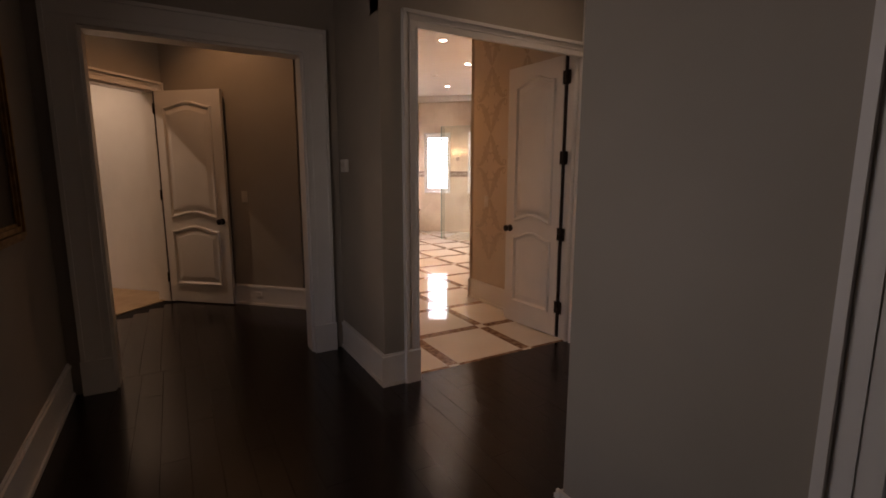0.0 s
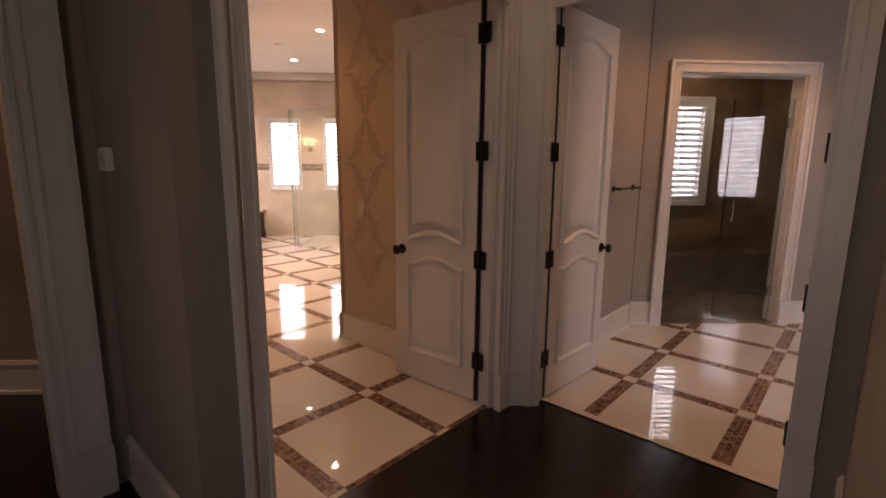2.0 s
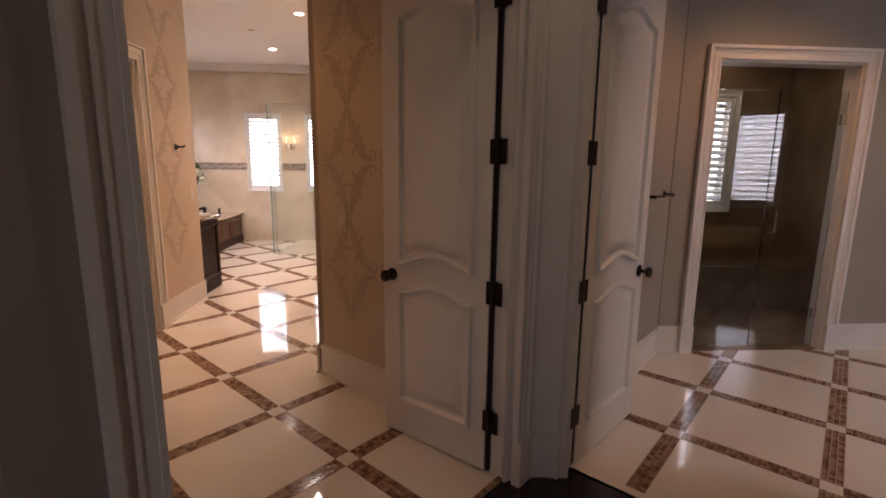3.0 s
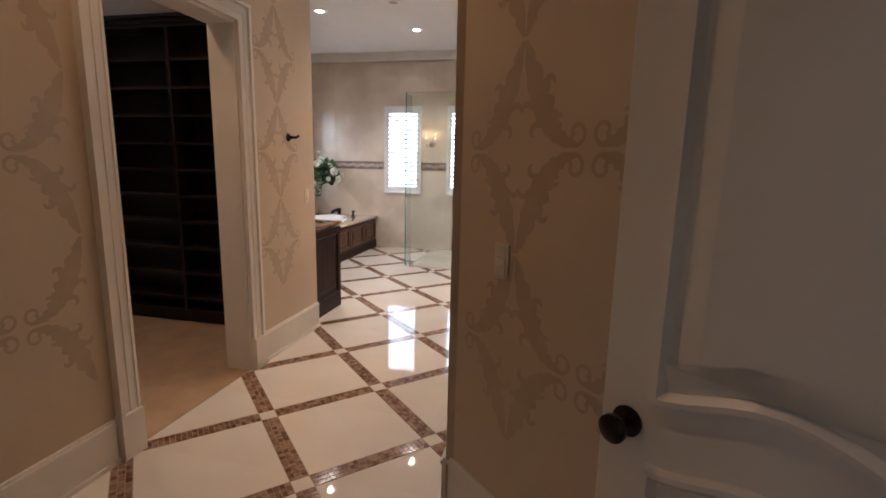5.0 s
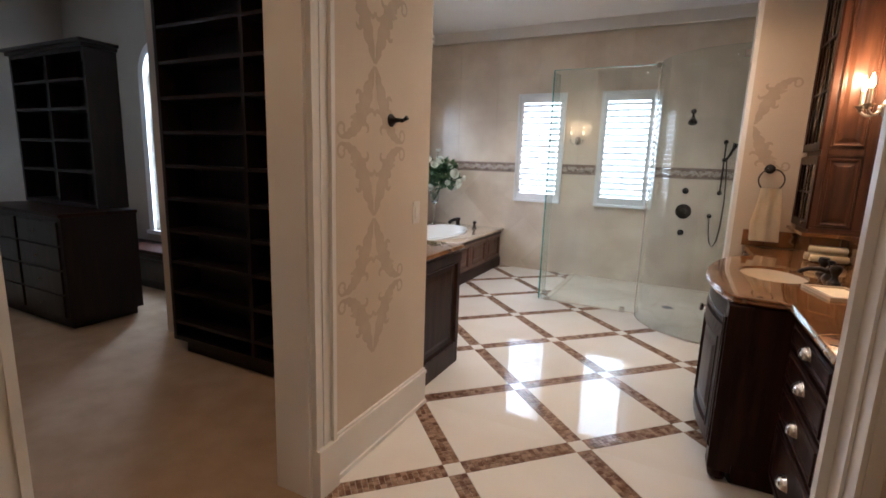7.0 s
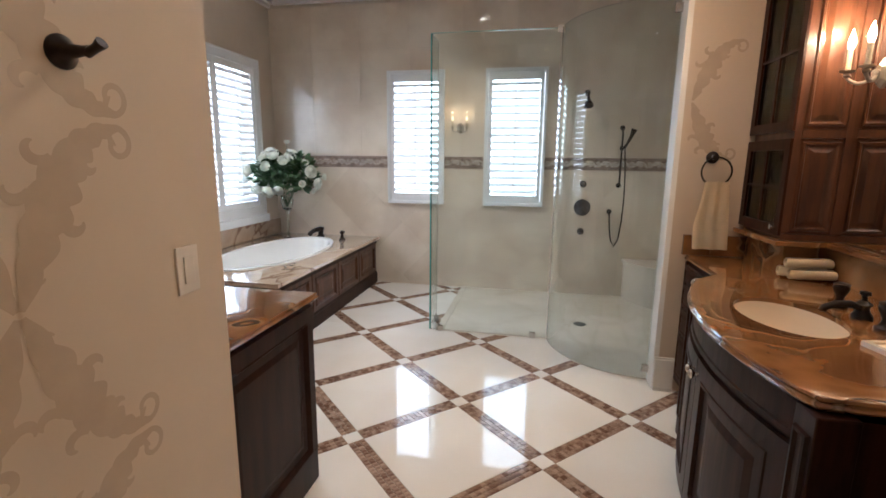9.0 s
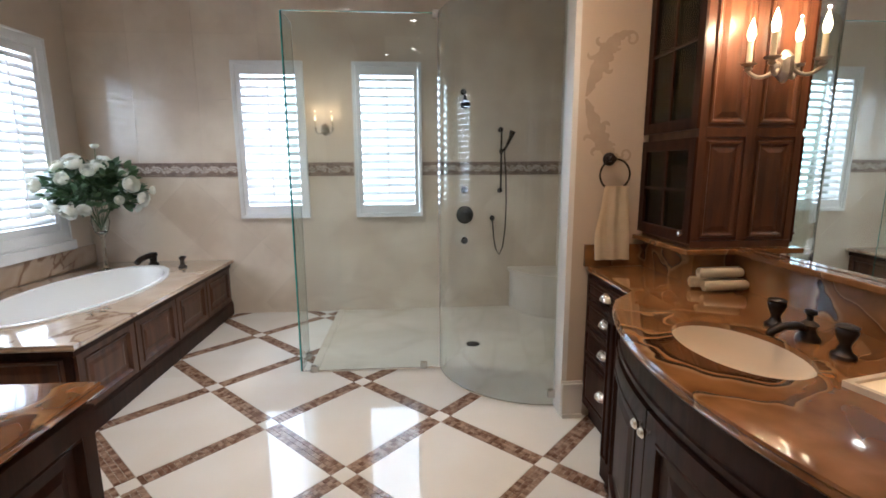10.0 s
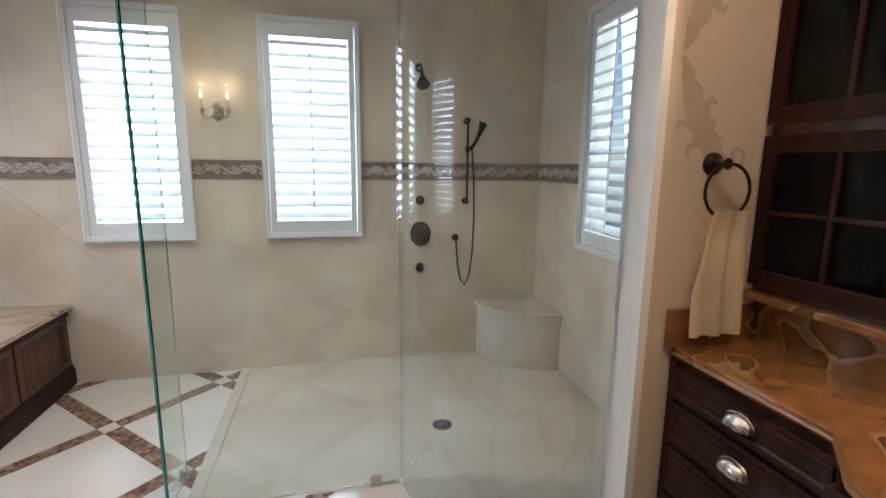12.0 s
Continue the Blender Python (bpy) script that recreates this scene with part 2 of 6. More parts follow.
# ---- building helpers ----
def box(bm, x0, x1, y0, y1, z0, z1):
    v = [bm.verts.new((x, y, z)) for z in (z0, z1) for x, y in ((x0, y0), (x1, y0), (x1, y1), (x0, y1))]
    for f in ((3, 2, 1, 0), (4, 5, 6, 7), (0, 1, 5, 4), (1, 2, 6, 5), (2, 3, 7, 6), (3, 0, 4, 7)):
        bm.faces.new([v[i] for i in f])
    return v


def boxes(*args, bevel=0.0):
    bm = bmesh.new()
    for a in args:
        box(bm, *a)
    if bevel:
        bmesh.ops.bevel(bm, geom=bm.edges[:], offset=bevel, segments=2, affect="EDGES", profile=0.5)
    return bm


def prism(bm, poly, z0, z1):
    a = [bm.verts.new((x, y, z0)) for x, y in poly]
    b = [bm.verts.new((x, y, z1)) for x, y in poly]
    n = len(poly)
    bm.faces.new(a[::-1])
    bm.faces.new(b)
    for i in range(n):
        bm.faces.new((a[i], a[(i + 1) % n], b[(i + 1) % n], b[i]))


def lathe(bm, profile, m=None, seg=20, squash=1.0, mouth=False):
    """Turned round z from (radius, height) pairs."""
    m = m or Matrix.Identity(4)
    rings = []
    for r, z in profile:
        rings.append([bm.verts.new(m @ Vector((r * math.cos(2 * math.pi * i / seg), squash * r * math.sin(2 * math.pi * i / seg), z))) for i in range(seg)])
    for a, b in zip(rings, rings[1:]):
        for i in range(seg):
            j = (i + 1) % seg
            bm.faces.new((a[i], a[j], b[j], b[i]))
    if profile[0][0] > 1e-4 and not mouth:
        bm.faces.new(rings[0][::-1])
    if profile[-1][0] > 1e-4:
        bm.faces.new(rings[-1])


def tube(bm, pts, radius, seg=8, closed=False):
    """A round bar along points; radius may be a list."""
    pts = [Vector(p) for p in pts]
    n = len(pts)
    rad = radius if isinstance(radius, (list, tuple)) else [radius] * n
    rings = []
    up = Vector((0.13, 0.31, 0.94)).normalized()
    for i, p in enumerate(pts):
        if closed:
            d = (pts[(i + 1) % n] - pts[i - 1]).normalized()
        else:
            d = (pts[min(i + 1, n - 1)] - pts[max(i - 1, 0)]).normalized()
        a = d.cross(up)
        if a.length < 0.05:
            a = d.cross(Vector((1, 0, 0)))
        a.normalize()
        b = d.cross(a)
        rings.append([bm.verts.new(p + rad[i] * (a * math.cos(2 * math.pi * k / seg) + b * math.sin(2 * math.pi * k / seg))) for k in range(seg)])
    pairs = list(zip(rings, rings[1:])) + ([(rings[-1], rings[0])] if closed else [])
    for a, b in pairs:
        for k in range(seg):
            bm.faces.new((a[k], a[(k + 1) % seg], b[(k + 1) % seg], b[k]))
    if not closed:
        bm.faces.new(rings[0][::-1])
        bm.faces.new(rings[-1])


def inset_loop(poly, d):
    """The polygon (counter-clockwise) shrunk by d."""
    n, out = len(poly), []
    for i in range(n):
        a, p, c = Vector(poly[i - 1]), Vector(poly[i]), Vector(poly[(i + 1) % n])
        e1, e2 = (p - a).normalized(), (c - p).normalized()
        n1, n2 = Vector((-e1.y, e1.x)), Vector((-e2.y, e2.x))
        k = (n1 + n2)
        k = k / max(0.3, k.dot(n1)) if k.length > 1e-6 else n1
        out.append(tuple(p + d * k))
    return out


def moulded(bm, poly, loops, m):
    """A raised field on a face: loops of (inset, height) in the plane's own x, y, with z out of it."""
    rings = []
    for d, h in loops:
        rings.append([bm.verts.new(m @ Vector((x, y, h))) for x, y in inset_loop(poly, d)])
    n = len(poly)
    for a, b in zip(rings, rings[1:]):
        for i in range(n):
            bm.faces.new((a[i], a[(i + 1) % n], b[(i + 1) % n], b[i]))
    bm.faces.new(rings[-1])


def rect(x0, x1, y0, y1):
    return [(x0, y0), (x1, y0), (x1, y1), (x0, y1)]


def finish(name, bm, mat, smooth=False):
    me = bpy.data.meshes.new(name)
    bmesh.ops.recalc_face_normals(bm, faces=bm.faces[:])
    bm.to_mesh(me)
    bm.free()
    me.materials.append(mat)
    if smooth:
        for p in me.polygons:
            p.use_smooth = True
        me.set_sharp_from_angle(angle=radians(40))
    return me


def part(name, bm, mat, parent, label="", smooth=False):
    """One mesh object under a thing or a part."""
    ob = new(name, finish(name, bm, mat, smooth))
    ob.parent = parent
    if label:
        tagged(ob, label)
    return ob


def single(name, bm, mat, m, label, category, group="", kind="", smooth=False):
    """A thing that is one mesh."""
    ob = new(name, finish(name, bm, mat, smooth))
    ob.matrix_world = m
    return tagged(ob, label, category, group, kind)


def thing(name, m, label, category, group="", kind=""):
    ob = new(name)
    ob.empty_display_size = 0.1
    ob.matrix_world = m
    return tagged(ob, label, category, group, kind)


def structure(name, bm, mat, m, label, category):
    return single(name, bm, mat, m, label, category, kind="structure")


def wall(name, m, x0, x1, y0, y1, mat, openings=(), z0=0.0, z1=TOP, label="", run=None):
    """A wall from box pieces round its openings, which are (from, to, sill, head) along its run."""
    run = run or ("x" if x1 - x0 > y1 - y0 else "y")
    a0, a1 = (x0, x1) if run == "x" else (y0, y1)
    bm = bmesh.new()

    def piece(p, q, lo, hi):
        if q - p < 1e-4 or hi - lo < 1e-4:
            return
        if run == "x":
            box(bm, p, q, y0, y1, lo, hi)
        else:
            box(bm, x0, x1, p, q, lo, hi)
    at = a0
    for p, q, lo, hi in sorted(openings):
        piece(at, p, z0, z1)
        piece(p, q, z0, lo)
        piece(p, q, hi, z1)
        at = q
    piece(at, a1, z0, z1)
    return structure(name, bm, mat, m, label or "painted plaster wall", "wall")


# ---- large structure: walls, floors, ceiling ----
S, X0, Y0 = 0.675, 2.4, 3.45
wall("wall_back", BATH, -4.95, -0.22, 10.98, 11.12, MARBLE, [(-3.375, -2.81, 0.96, 2.305), (-2.315, -1.745, 0.96, 2.305)], label="polished cream marble bathroom wall with two shuttered windows")
wall("wall_tub", BATH, -4.92, -4.78, 7.002, 10.98, CREAM, [(9.26, 10.62, 0.78, 2.33)], label="cream wall with a wide shuttered window over the tub")
wall("wall_closet", BATH, -2.79, -2.61, 4.36, 7.0, CREAM, [(5.15, 6.06, 0, 2.23)], label="cream stencilled wall with the closet opening")
wall("wall_closet_back", BATH, -4.92, -2.792, 6.96, 7.0, CREAM, label="cream wall behind the small vanity")
wall("wall_linen", BATH, -1.06, -0.91, 5.13, 5.638, CREAM, label="short cream wall with end trim")
wall("wall_vanity_end", BATH, -1.06, -0.24, 5.64, 5.76, CREAM, label="cream wall at the end of the vanity")
wall("wall_mirror", BATH, -0.39, -0.24, 5.762, 8.848, CREAM, label="cream wall behind the vanity mirror")
wall("wall_towel", BATH, -1.0, -0.24, 8.85, 8.98, CREAM, label="cream stencilled wall with a towel ring")
wall("wall_shower", BATH, -0.38, -0.24, 8.982, 10.978, MARBLE, [(9.71, 10.28, 0.95, 2.30)], label="polished cream marble shower wall with a shuttered window")

# the opening here is added out of view, to let the hall lamp in
wall("wall_hall_left", HALL, -0.76, -0.6, -2.6, 5.26, TAUPE, [(0.95, 1.95, 0.5, 2.3)], label="taupe painted hall wall")
wall("wall_hall_opening", HALL, -0.598, 1.158, 3.57, 3.72, TAUPE, [(-0.36, 0.915, 0, 2.215)], label="taupe hall wall with a cased opening")
wall("wall_thermostat", HALL, 1.16, 1.34, 2.742, 5.02, TAUPE, label="taupe wall with a thermostat", run="y")
wall("wall_double_door", HALL, 1.16, 2.79, 2.60, 2.74, TAUPE, [(1.16, 2.79, 0, 2.31)], label="taupe header over the bathroom doors").matrix_world = Matrix.Translation((0, 0.14, 0))
bm = bmesh.new()
prism(bm, [(2.79, 2.80), (3.02, 2.59), (3.16, 2.60), (3.16, 2.742), (3.16, 2.90), (2.90, 2.90), (2.79, 2.90)], 0, TOP)
structure("wall_post", bm, WHITE, HALL, "white fluted post between two doorways", "wall")
wall("wall_vestibule", HALL, 2.9, 3.05, 2.902, 4.38, CREAM, label="cream stencilled wall with light switches")
wall("wall_powder_left", HALL, 3.162, 4.86, 2.742, 2.89, TAUPE, label="greige wall with a towel hook")
wall("wall_powder_door", HALL, 3.02, 3.16, 1.33, 2.588, TAUPE, [(1.33, 2.588, 0, 2.31)], label="taupe header over the powder room doors", run="y")
wall("wall_powder_near", HALL, 3.02, 3.16, -1.6, 1.328, TAUPE, label="taupe wall beside the powder room door")
wall("wall_hall_right", HALL, 1.21, 1.36, -2.6, 1.18, TAUPE, [(-0.62, 0.33, 0, 2.215)], label="grey taupe hall wall with a cased doorway")
wall("wall_hall_return", HALL, 1.362, 3.018, 1.03, 1.18, TAUPE, label="taupe hall wall")
wall("wall_side_room", HALL, 1.362, 3.018, -2.6, -2.45, TAUPE, label="taupe side room wall")
wall("wall_hall_back", HALL, -0.6, 1.21, -2.75, -2.602, TAUPE, label="taupe hall end wall")
wall("wall_corridor", BATH, -4.16, -2.60, 4.2, 4.352, TAUPE, label="taupe corridor wall with a switch")
wall("wall_bedroom_door", BATH, -4.31, -4.162, 2.9, 4.5, TAUPE, [(3.36, 4.09, 0, 2.2)], label="taupe wall with an open bedroom doorway")
wall("wall_powder_shower", BATH, 1.52, 3.738, 5.4, 5.54, TAUPE, [(1.785, 2.90, 0, 2.215)], label="greige wall with a glazed shower doorway")
wall("wall_powder_window", HALL, 3.162, 7.6, -1.74, -1.6, TAUPE, [(4.58, 5.22, 0.9, 2.3)], label="greige wall with a shuttered window")
wall("wall_powder_far", HALL, 7.6, 7.74, -1.74, 2.1, TAUPE, label="greige wall")
wall("wall_toilet_back", BATH, 3.742, 4.62, 6.5, 6.64, TAUPE, label="greige wall behind the toilet")
wall("wall_toilet_side", BATH, 3.742, 3.76, 5.402, 6.498, TAUPE, label="greige wall beside the toilet")
# steam shower beyond the glazed doorway
wall("wall_steam_back", BATH, 1.52, 3.6, 6.9, 7.04, STEAM, [(2.36, 2.96, 1.0, 2.2)], label="brown tiled steam shower wall with a window")
wall("wall_steam_left", BATH, 1.38, 1.518, 5.4, 7.04, STEAM, label="brown tiled steam shower wall")
wall("wall_steam_right", BATH, 3.602, 3.74, 5.542, 7.04, STEAM, label="brown tiled steam shower wall")
# bedroom and closet shells
wall("wall_bedroom", BATH, -6.4, -6.25, 1.5, 4.5, WHITE, label="pale bedroom wall")
wall("wall_bedroom_side", BATH, -6.248, -4.312, 4.352, 4.5, WHITE, label="pale bedroom wall")
wall("wall_bedroom_end", BATH, -6.248, -4.0, 1.36, 1.5, WHITE, label="pale bedroom wall")
wall("wall_closet_window", BATH, -8.2, -4.922, 8.02, 8.16, TAUPE, [(-6.675, -6.105, 0.56, 2.525)], label="grey closet wall with an arched window")
wall("wall_closet_far", BATH, -8.34, -8.202, 4.5, 8.16, TAUPE, label="grey closet wall")
wall("wall_closet_near", BATH, -8.2, -2.79, 4.502, 4.64, TAUPE, label="grey closet wall")
wall("wall_closet_step", BATH, -4.975, -4.922, 7.242, 8.018, TAUPE, label="grey closet wall")
structure("ceiling", boxes((-7.5, 9.5, -4.0, 12.9, TOP, TOP + 0.12)), CEILING, HALL, "flat white painted ceiling", "ceiling")


def crown(name, m, x0, x1, y0, y1, mat=WHITE):
    """A cornice along one wall: three stepped courses."""
    dx, dy = x1 - x0, y1 - y0
    bm = bmesh.new()
    for k, (w, lo, hi) in enumerate(((0.035, -0.135, -0.10), (0.07, -0.0995, -0.05), (0.11, -0.0495, -0.001))):
        if abs(dx) > abs(dy):
            box(bm, x0, x1, y0, y0 + math.copysign(w, dy), TOP + lo, TOP + hi) if dy > 0 else box(bm, x0, x1, y1 + (abs(dy) - w), y1 + abs(dy), TOP + lo, TOP + hi)
        else:
            box(bm, x0, x0 + w, y0, y1, TOP + lo, TOP + hi) if dx > 0 else box(bm, x0 - w, x0, y0, y1, TOP + lo, TOP + hi)
    return structure(name, bm, mat, m, "white stepped crown moulding", "moulding")


crown("trim_crown_back", BATH, -4.66, -0.39, 10.87, 10.979)
crown("trim_crown_tub", BATH, -4.779, -4.67, 7.25, 10.97)


def clip(poly, a, b, c):
    """The part of a polygon where a x + b y <= c."""
    out = []
    for i, p in enumerate(poly):
        q = poly[(i + 1) % len(poly)]
        dp, dq = a * p[0] + b * p[1] - c, a * q[0] + b * q[1] - c
        if dp <= 0:
            out.append(p)
        if dp * dq < 0:
            k = dp / (dp - dq)
            out.append((p[0] + k * (q[0] - p[0]), p[1] + k * (q[1] - p[1])))
    return out


H2 = 0.5 ** 0.5
def lim_x(lo, hi): return [(-1, 0, -lo), (1, 0, hi)]
def lim_y(lo, hi): return [(0, -1, -lo), (0, 1, hi)]
def lim_u(lo, hi): return [(-H2, H2, -lo), (H2, -H2, hi)]
def lim_v(lo, hi): return [(-H2, -H2, -lo), (H2, H2, hi)]


BATH_ROOMS = [
    lim_x(1.34, 2.9) + lim_y(2.79, 9) + lim_u(-2.62, 5) + lim_v(0, 5.148),
    lim_u(-2.62, -1.06) + lim_v(5.148, 5.76),
    lim_u(-2.62, -0.39) + lim_v(5.76, 7.0),
    lim_u(-4.78, -0.13) + lim_v(7.0, 9.56),
    lim_u(-4.78, -2.56) + lim_v(9.56, 10.98),
]
POWDER_ROOMS = [lim_x(3.131, 7.6) + lim_y(-1.6, 2.742) + lim_v(0, 5.42), lim_x(3.131, 7.6) + lim_u(3.74, 9) + lim_v(5.42, 6.5)]
rng = random.Random(4)


def big_enough(poly):
    area = 0
    for i, p in enumerate(poly):
        q = poly[(i + 1) % len(poly)]
        area += p[0] * q[1] - q[0] * p[1]
    return len(poly) > 2 and abs(area) > 2e-4


def inlaid_floor(name, rooms, ox, oy, ij, label, near):
    """Large marble tiles in a net of mosaic strips, three stones wide, with a small square at each crossing."""
    base = bmesh.new()
    for limits in rooms:
        poly = [(-9, -9), (20, -9), (20, 20), (-9, 20)]
        for lim in limits:
            poly = clip(poly, *lim)
        prism(base, poly, -0.05, -0.0025)
    floor = structure(name, base, GROUT, HALL, label, "floor")
    w, g = 0.043, 0.0014
    stone = finish("mosaic_stone", boxes((-0.0125, 0.0125, -0.0125, 0.0125, -0.003, 0.0006)), MOSAIC)
    full = {}
    verts, faces, count = [], [], 0
    i0, i1, j0, j1 = ij[0], ij[1], -3, 16
    for i in range(i0, i1):
        for j in range(j0, j1):
            cx, cy = ox + i * S, oy + j * S
            cells = [("tile", cx + w, cx + S - w, cy + w, cy + S - w), ("tile", cx - w, cx + w, cy - w, cy + w)]
            step = (S - 2 * w) / 23
            for k in range(23):
                for r in (-1, 0, 1):
                    a = cx + w + (k + 0.5) * step
                    cells.append(("stone", a - step / 2, a + step / 2, cy + r * 0.0285 - 0.0142, cy + r * 0.0285 + 0.0142))
                    a = cy + w + (k + 0.5) * step
                    cells.append(("stone", cx + r * 0.0285 - 0.0142, cx + r * 0.0285 + 0.0142, a - step / 2, a + step / 2))
            for kind, x0, x1, y0, y1 in cells:
                for limits in rooms:
                    whole = rect(x0 + g, x1 - g, y0 + g, y1 - g)
                    poly = whole
                    for lim in limits:
                        poly = clip(poly, *lim)
                        if not poly:
                            break
                    if not big_enough(poly):
                        continue
                    mx, my = sum(p[0] for p in poly) / len(poly), sum(p[1] for p in poly) / len(poly)
                    if kind == "tile":
                        key = round(x1 - x0, 2) if poly == whole else None
                        if key is None or key not in full:
                            bm = bmesh.new()
                            prism(bm, [(p[0] - mx, p[1] - my) for p in poly], -0.003, 0.0)
                            me = finish("floor_tile", bm, TILE)
                            if key is not None:
                                full[key] = me
                        else:
                            me = full[key]
                        ob = new("floor_tile", me)
                        ob.parent = floor
                        ob.location = (mx, my, 0)
                    elif near(mx, my) and count < 300 and poly == whole:
                        count += 1
                        ob = new("mosaic_stone", stone)
                        ob.parent = floor
                        ob.location = (mx, my, rng.uniform(-0.0004, 0.0003))
                    else:
                        z, n, b = rng.uniform(0.0001, 0.0009), len(poly), len(verts)
                        verts.extend([(p[0], p[1], -0.003) for p in poly] + [(p[0], p[1], z) for p in poly])
                        faces.append(list(range(b + n, b + 2 * n)))
                        faces.extend([[b + q, b + (q + 1) % n, b + n + (q + 1) % n, b + n + q] for q in range(n)])
    me = bpy.data.meshes.new("mosaic_strip")
    me.from_pydata(verts, [], faces)
    me.materials.append(MOSAIC_I)
    ob = new("mosaic_strip", me)
    ob.parent = floor
    tagged(ob, "brown mosaic strips", kind="stuff")
    return floor


structure("trim_powder_threshold", boxes((3.061, 3.13, 1.33, 2.60, -0.03, 0.0)), TILE, HALL, "cream marble threshold of the powder room", "threshold")
# dark floorboards of the hall
boards = structure("floor_hall", boxes((-0.62, 3.06, -2.62, 2.785, -0.05, -0.002), (-3.4, 1.2, 2.787, 6.3, -0.05, -0.002)), BLACK, HALL, "near-black glossy wooden floorboards", "floor")
plank = finish("floorboard", boxes((-0.0632, 0.0632, -0.6, 0.6, -0.002, 0.0), bevel=0.0006), FLOORWOOD)
for i in range(29):
    for j in range(7):
        y = -2.0 + j * 1.2 + (i * 0.37 % 1.2) - 0.6 - 0.6
        x = -0.55 + i * 0.1275
        lo, hi = max(y - 0.599, -2.6), min(y + 0.599, 2.785 if x > 1.13 else 3.72)
        if hi - lo > 0.004:
            ob = new("floorboard", plank)
            ob.parent = boards
            ob.location, ob.scale = (x, (lo + hi) / 2, 0), (1, (hi - lo) / 1.2, 1)
for i in range(15):
    x = -0.57 + i * 0.1275
    if x < 1.16:
        ob = new("floorboard", plank)
        ob.parent = boards
        top = min(5.9 - max(x, 0) * 0.95, x + 5.75)
        ob.location, ob.scale = (x, (3.722 + top) / 2, 0), (1, (top - 3.722) / 1.2, 1)
bm = boxes((-8.3, -4.9, 4.5, 8.1, -0.05, 0.004), (-4.9, -2.622, 4.5, 7.05, -0.05, 0.004))
structure("floor_closet", bm, CARPET, BATH, "beige cut-pile closet carpet", "carpet")
structure("floor_bedroom", boxes((-6.4, -4.24, 1.5, 4.5, -0.05, 0.008)), CARPET, BATH, "beige bedroom carpet", "carpet")
structure("floor_side_room", boxes((1.215, 3.02, -2.6, 1.03, -0.05, 0.006)), CARPET, HALL, "beige side room carpet", "carpet")
bm = boxes((-2.50, -0.38, 9.56, 10.98, -0.05, 0.004))
arc = [(-1.0 - 0.65 * math.cos(a), 9.61 - 0.65 * math.sin(a)) for a in [i * math.pi / 24 for i in range(13)]]
prism(bm, [(-1.65, 9.559)] + arc[1:] + [(-0.39, 8.985), (-0.39, 9.559)], -0.04, 0.004)
structure("floor_shower", bm, SHOWERFLOOR, BATH, "pale polished marble shower floor", "floor")
structure("trim_shower_curb", boxes((-2.56, -2.50, 9.60, 10.98, -0.03, 0.012), bevel=0.004), SHOWERFLOOR, BATH, "low marble curb beside the shower", "curb")
structure("floor_steam", boxes((1.5, 3.6, 5.40, 6.9, -0.05, 0.004)), STEAM, BATH, "brown stone steam shower floor", "floor")


# ---- trim ----
def casing(name, m, run, a0, a1, head, at, out, width=0.11, mat=WHITE, depth=0.0, label="white moulded door casing"):
    """Casing round an opening: two legs on plinth blocks and a head. run 'x' or 'y'; at: the wall's face; out: +1 or -1; depth: the lining's."""
    t = 0.022

    def put(bm, p, q, lo, hi, th, th0=0.0):
        y0, y1 = sorted((at + out * th0, at + out * th))
        box(bm, p, q, y0, y1, lo, hi) if run == "x" else box(bm, y0, y1, p, q, lo, hi)
    e = thing(name, m, label, "door casing", kind="structure")
    for s, p in ((-1, a0), (1, a1)):
        bm = bmesh.new()
        lo, hi = sorted((p, p + s * width))
        put(bm, lo, hi, 0.22, head, t)
        q = p + s * width
        put(bm, *sorted((q, q - s * 0.022)), 0.22, head + width, t + 0.016, t - 0.001)
        put(bm, *sorted((p, p + s * 0.014)), 0.22, head, t + 0.006, t - 0.001)
        put(bm, *sorted((p + s * 0.045, p + s * 0.056)), 0.22, head + 0.045, t + 0.005, t - 0.001)
        part("leg", bm, mat, e)
        bm = bmesh.new()
        put(bm, *sorted((p, p + s * (width + 0.006))), 0.0, 0.219, t + 0.022)
        part("plinth_block", bm, mat, e)
        if depth:
            bm = bmesh.new()
            d0, d1 = sorted((at + out * 0.001, at - out * depth))
            lo, hi = sorted((p, p - s * 0.016))
            box(bm, lo, hi, d0, d1, 0, head - 0.0165) if run == "x" else box(bm, d0, d1, lo, hi, 0, head - 0.0165)
            part("jamb", bm, mat, e)
    bm = bmesh.new()
    put(bm, a0 - width, a1 + width, head + 0.0005, head + width, t)
    put(bm, a0 - width, a1 + width, head + width - 0.022, head + width, t + 0.018, t - 0.001)
    put(bm, a0 - width + 0.05, a1 + width - 0.05, head + 0.045, head + 0.056, t + 0.005, t - 0.001)
    put(bm, a0, a1, head + 0.0005, head + 0.014, t + 0.006, t - 0.001)
    part("head", bm, mat, e)
    if depth:
        bm = bmesh.new()
        d0, d1 = sorted((at + out * 0.001, at - out * depth))
        box(bm, a0, a1, d0, d1, head - 0.016, head) if run == "x" else box(bm, d0, d1, a0, a1, head - 0.016, head)
        part("head_jamb", bm, mat, e)
    return e


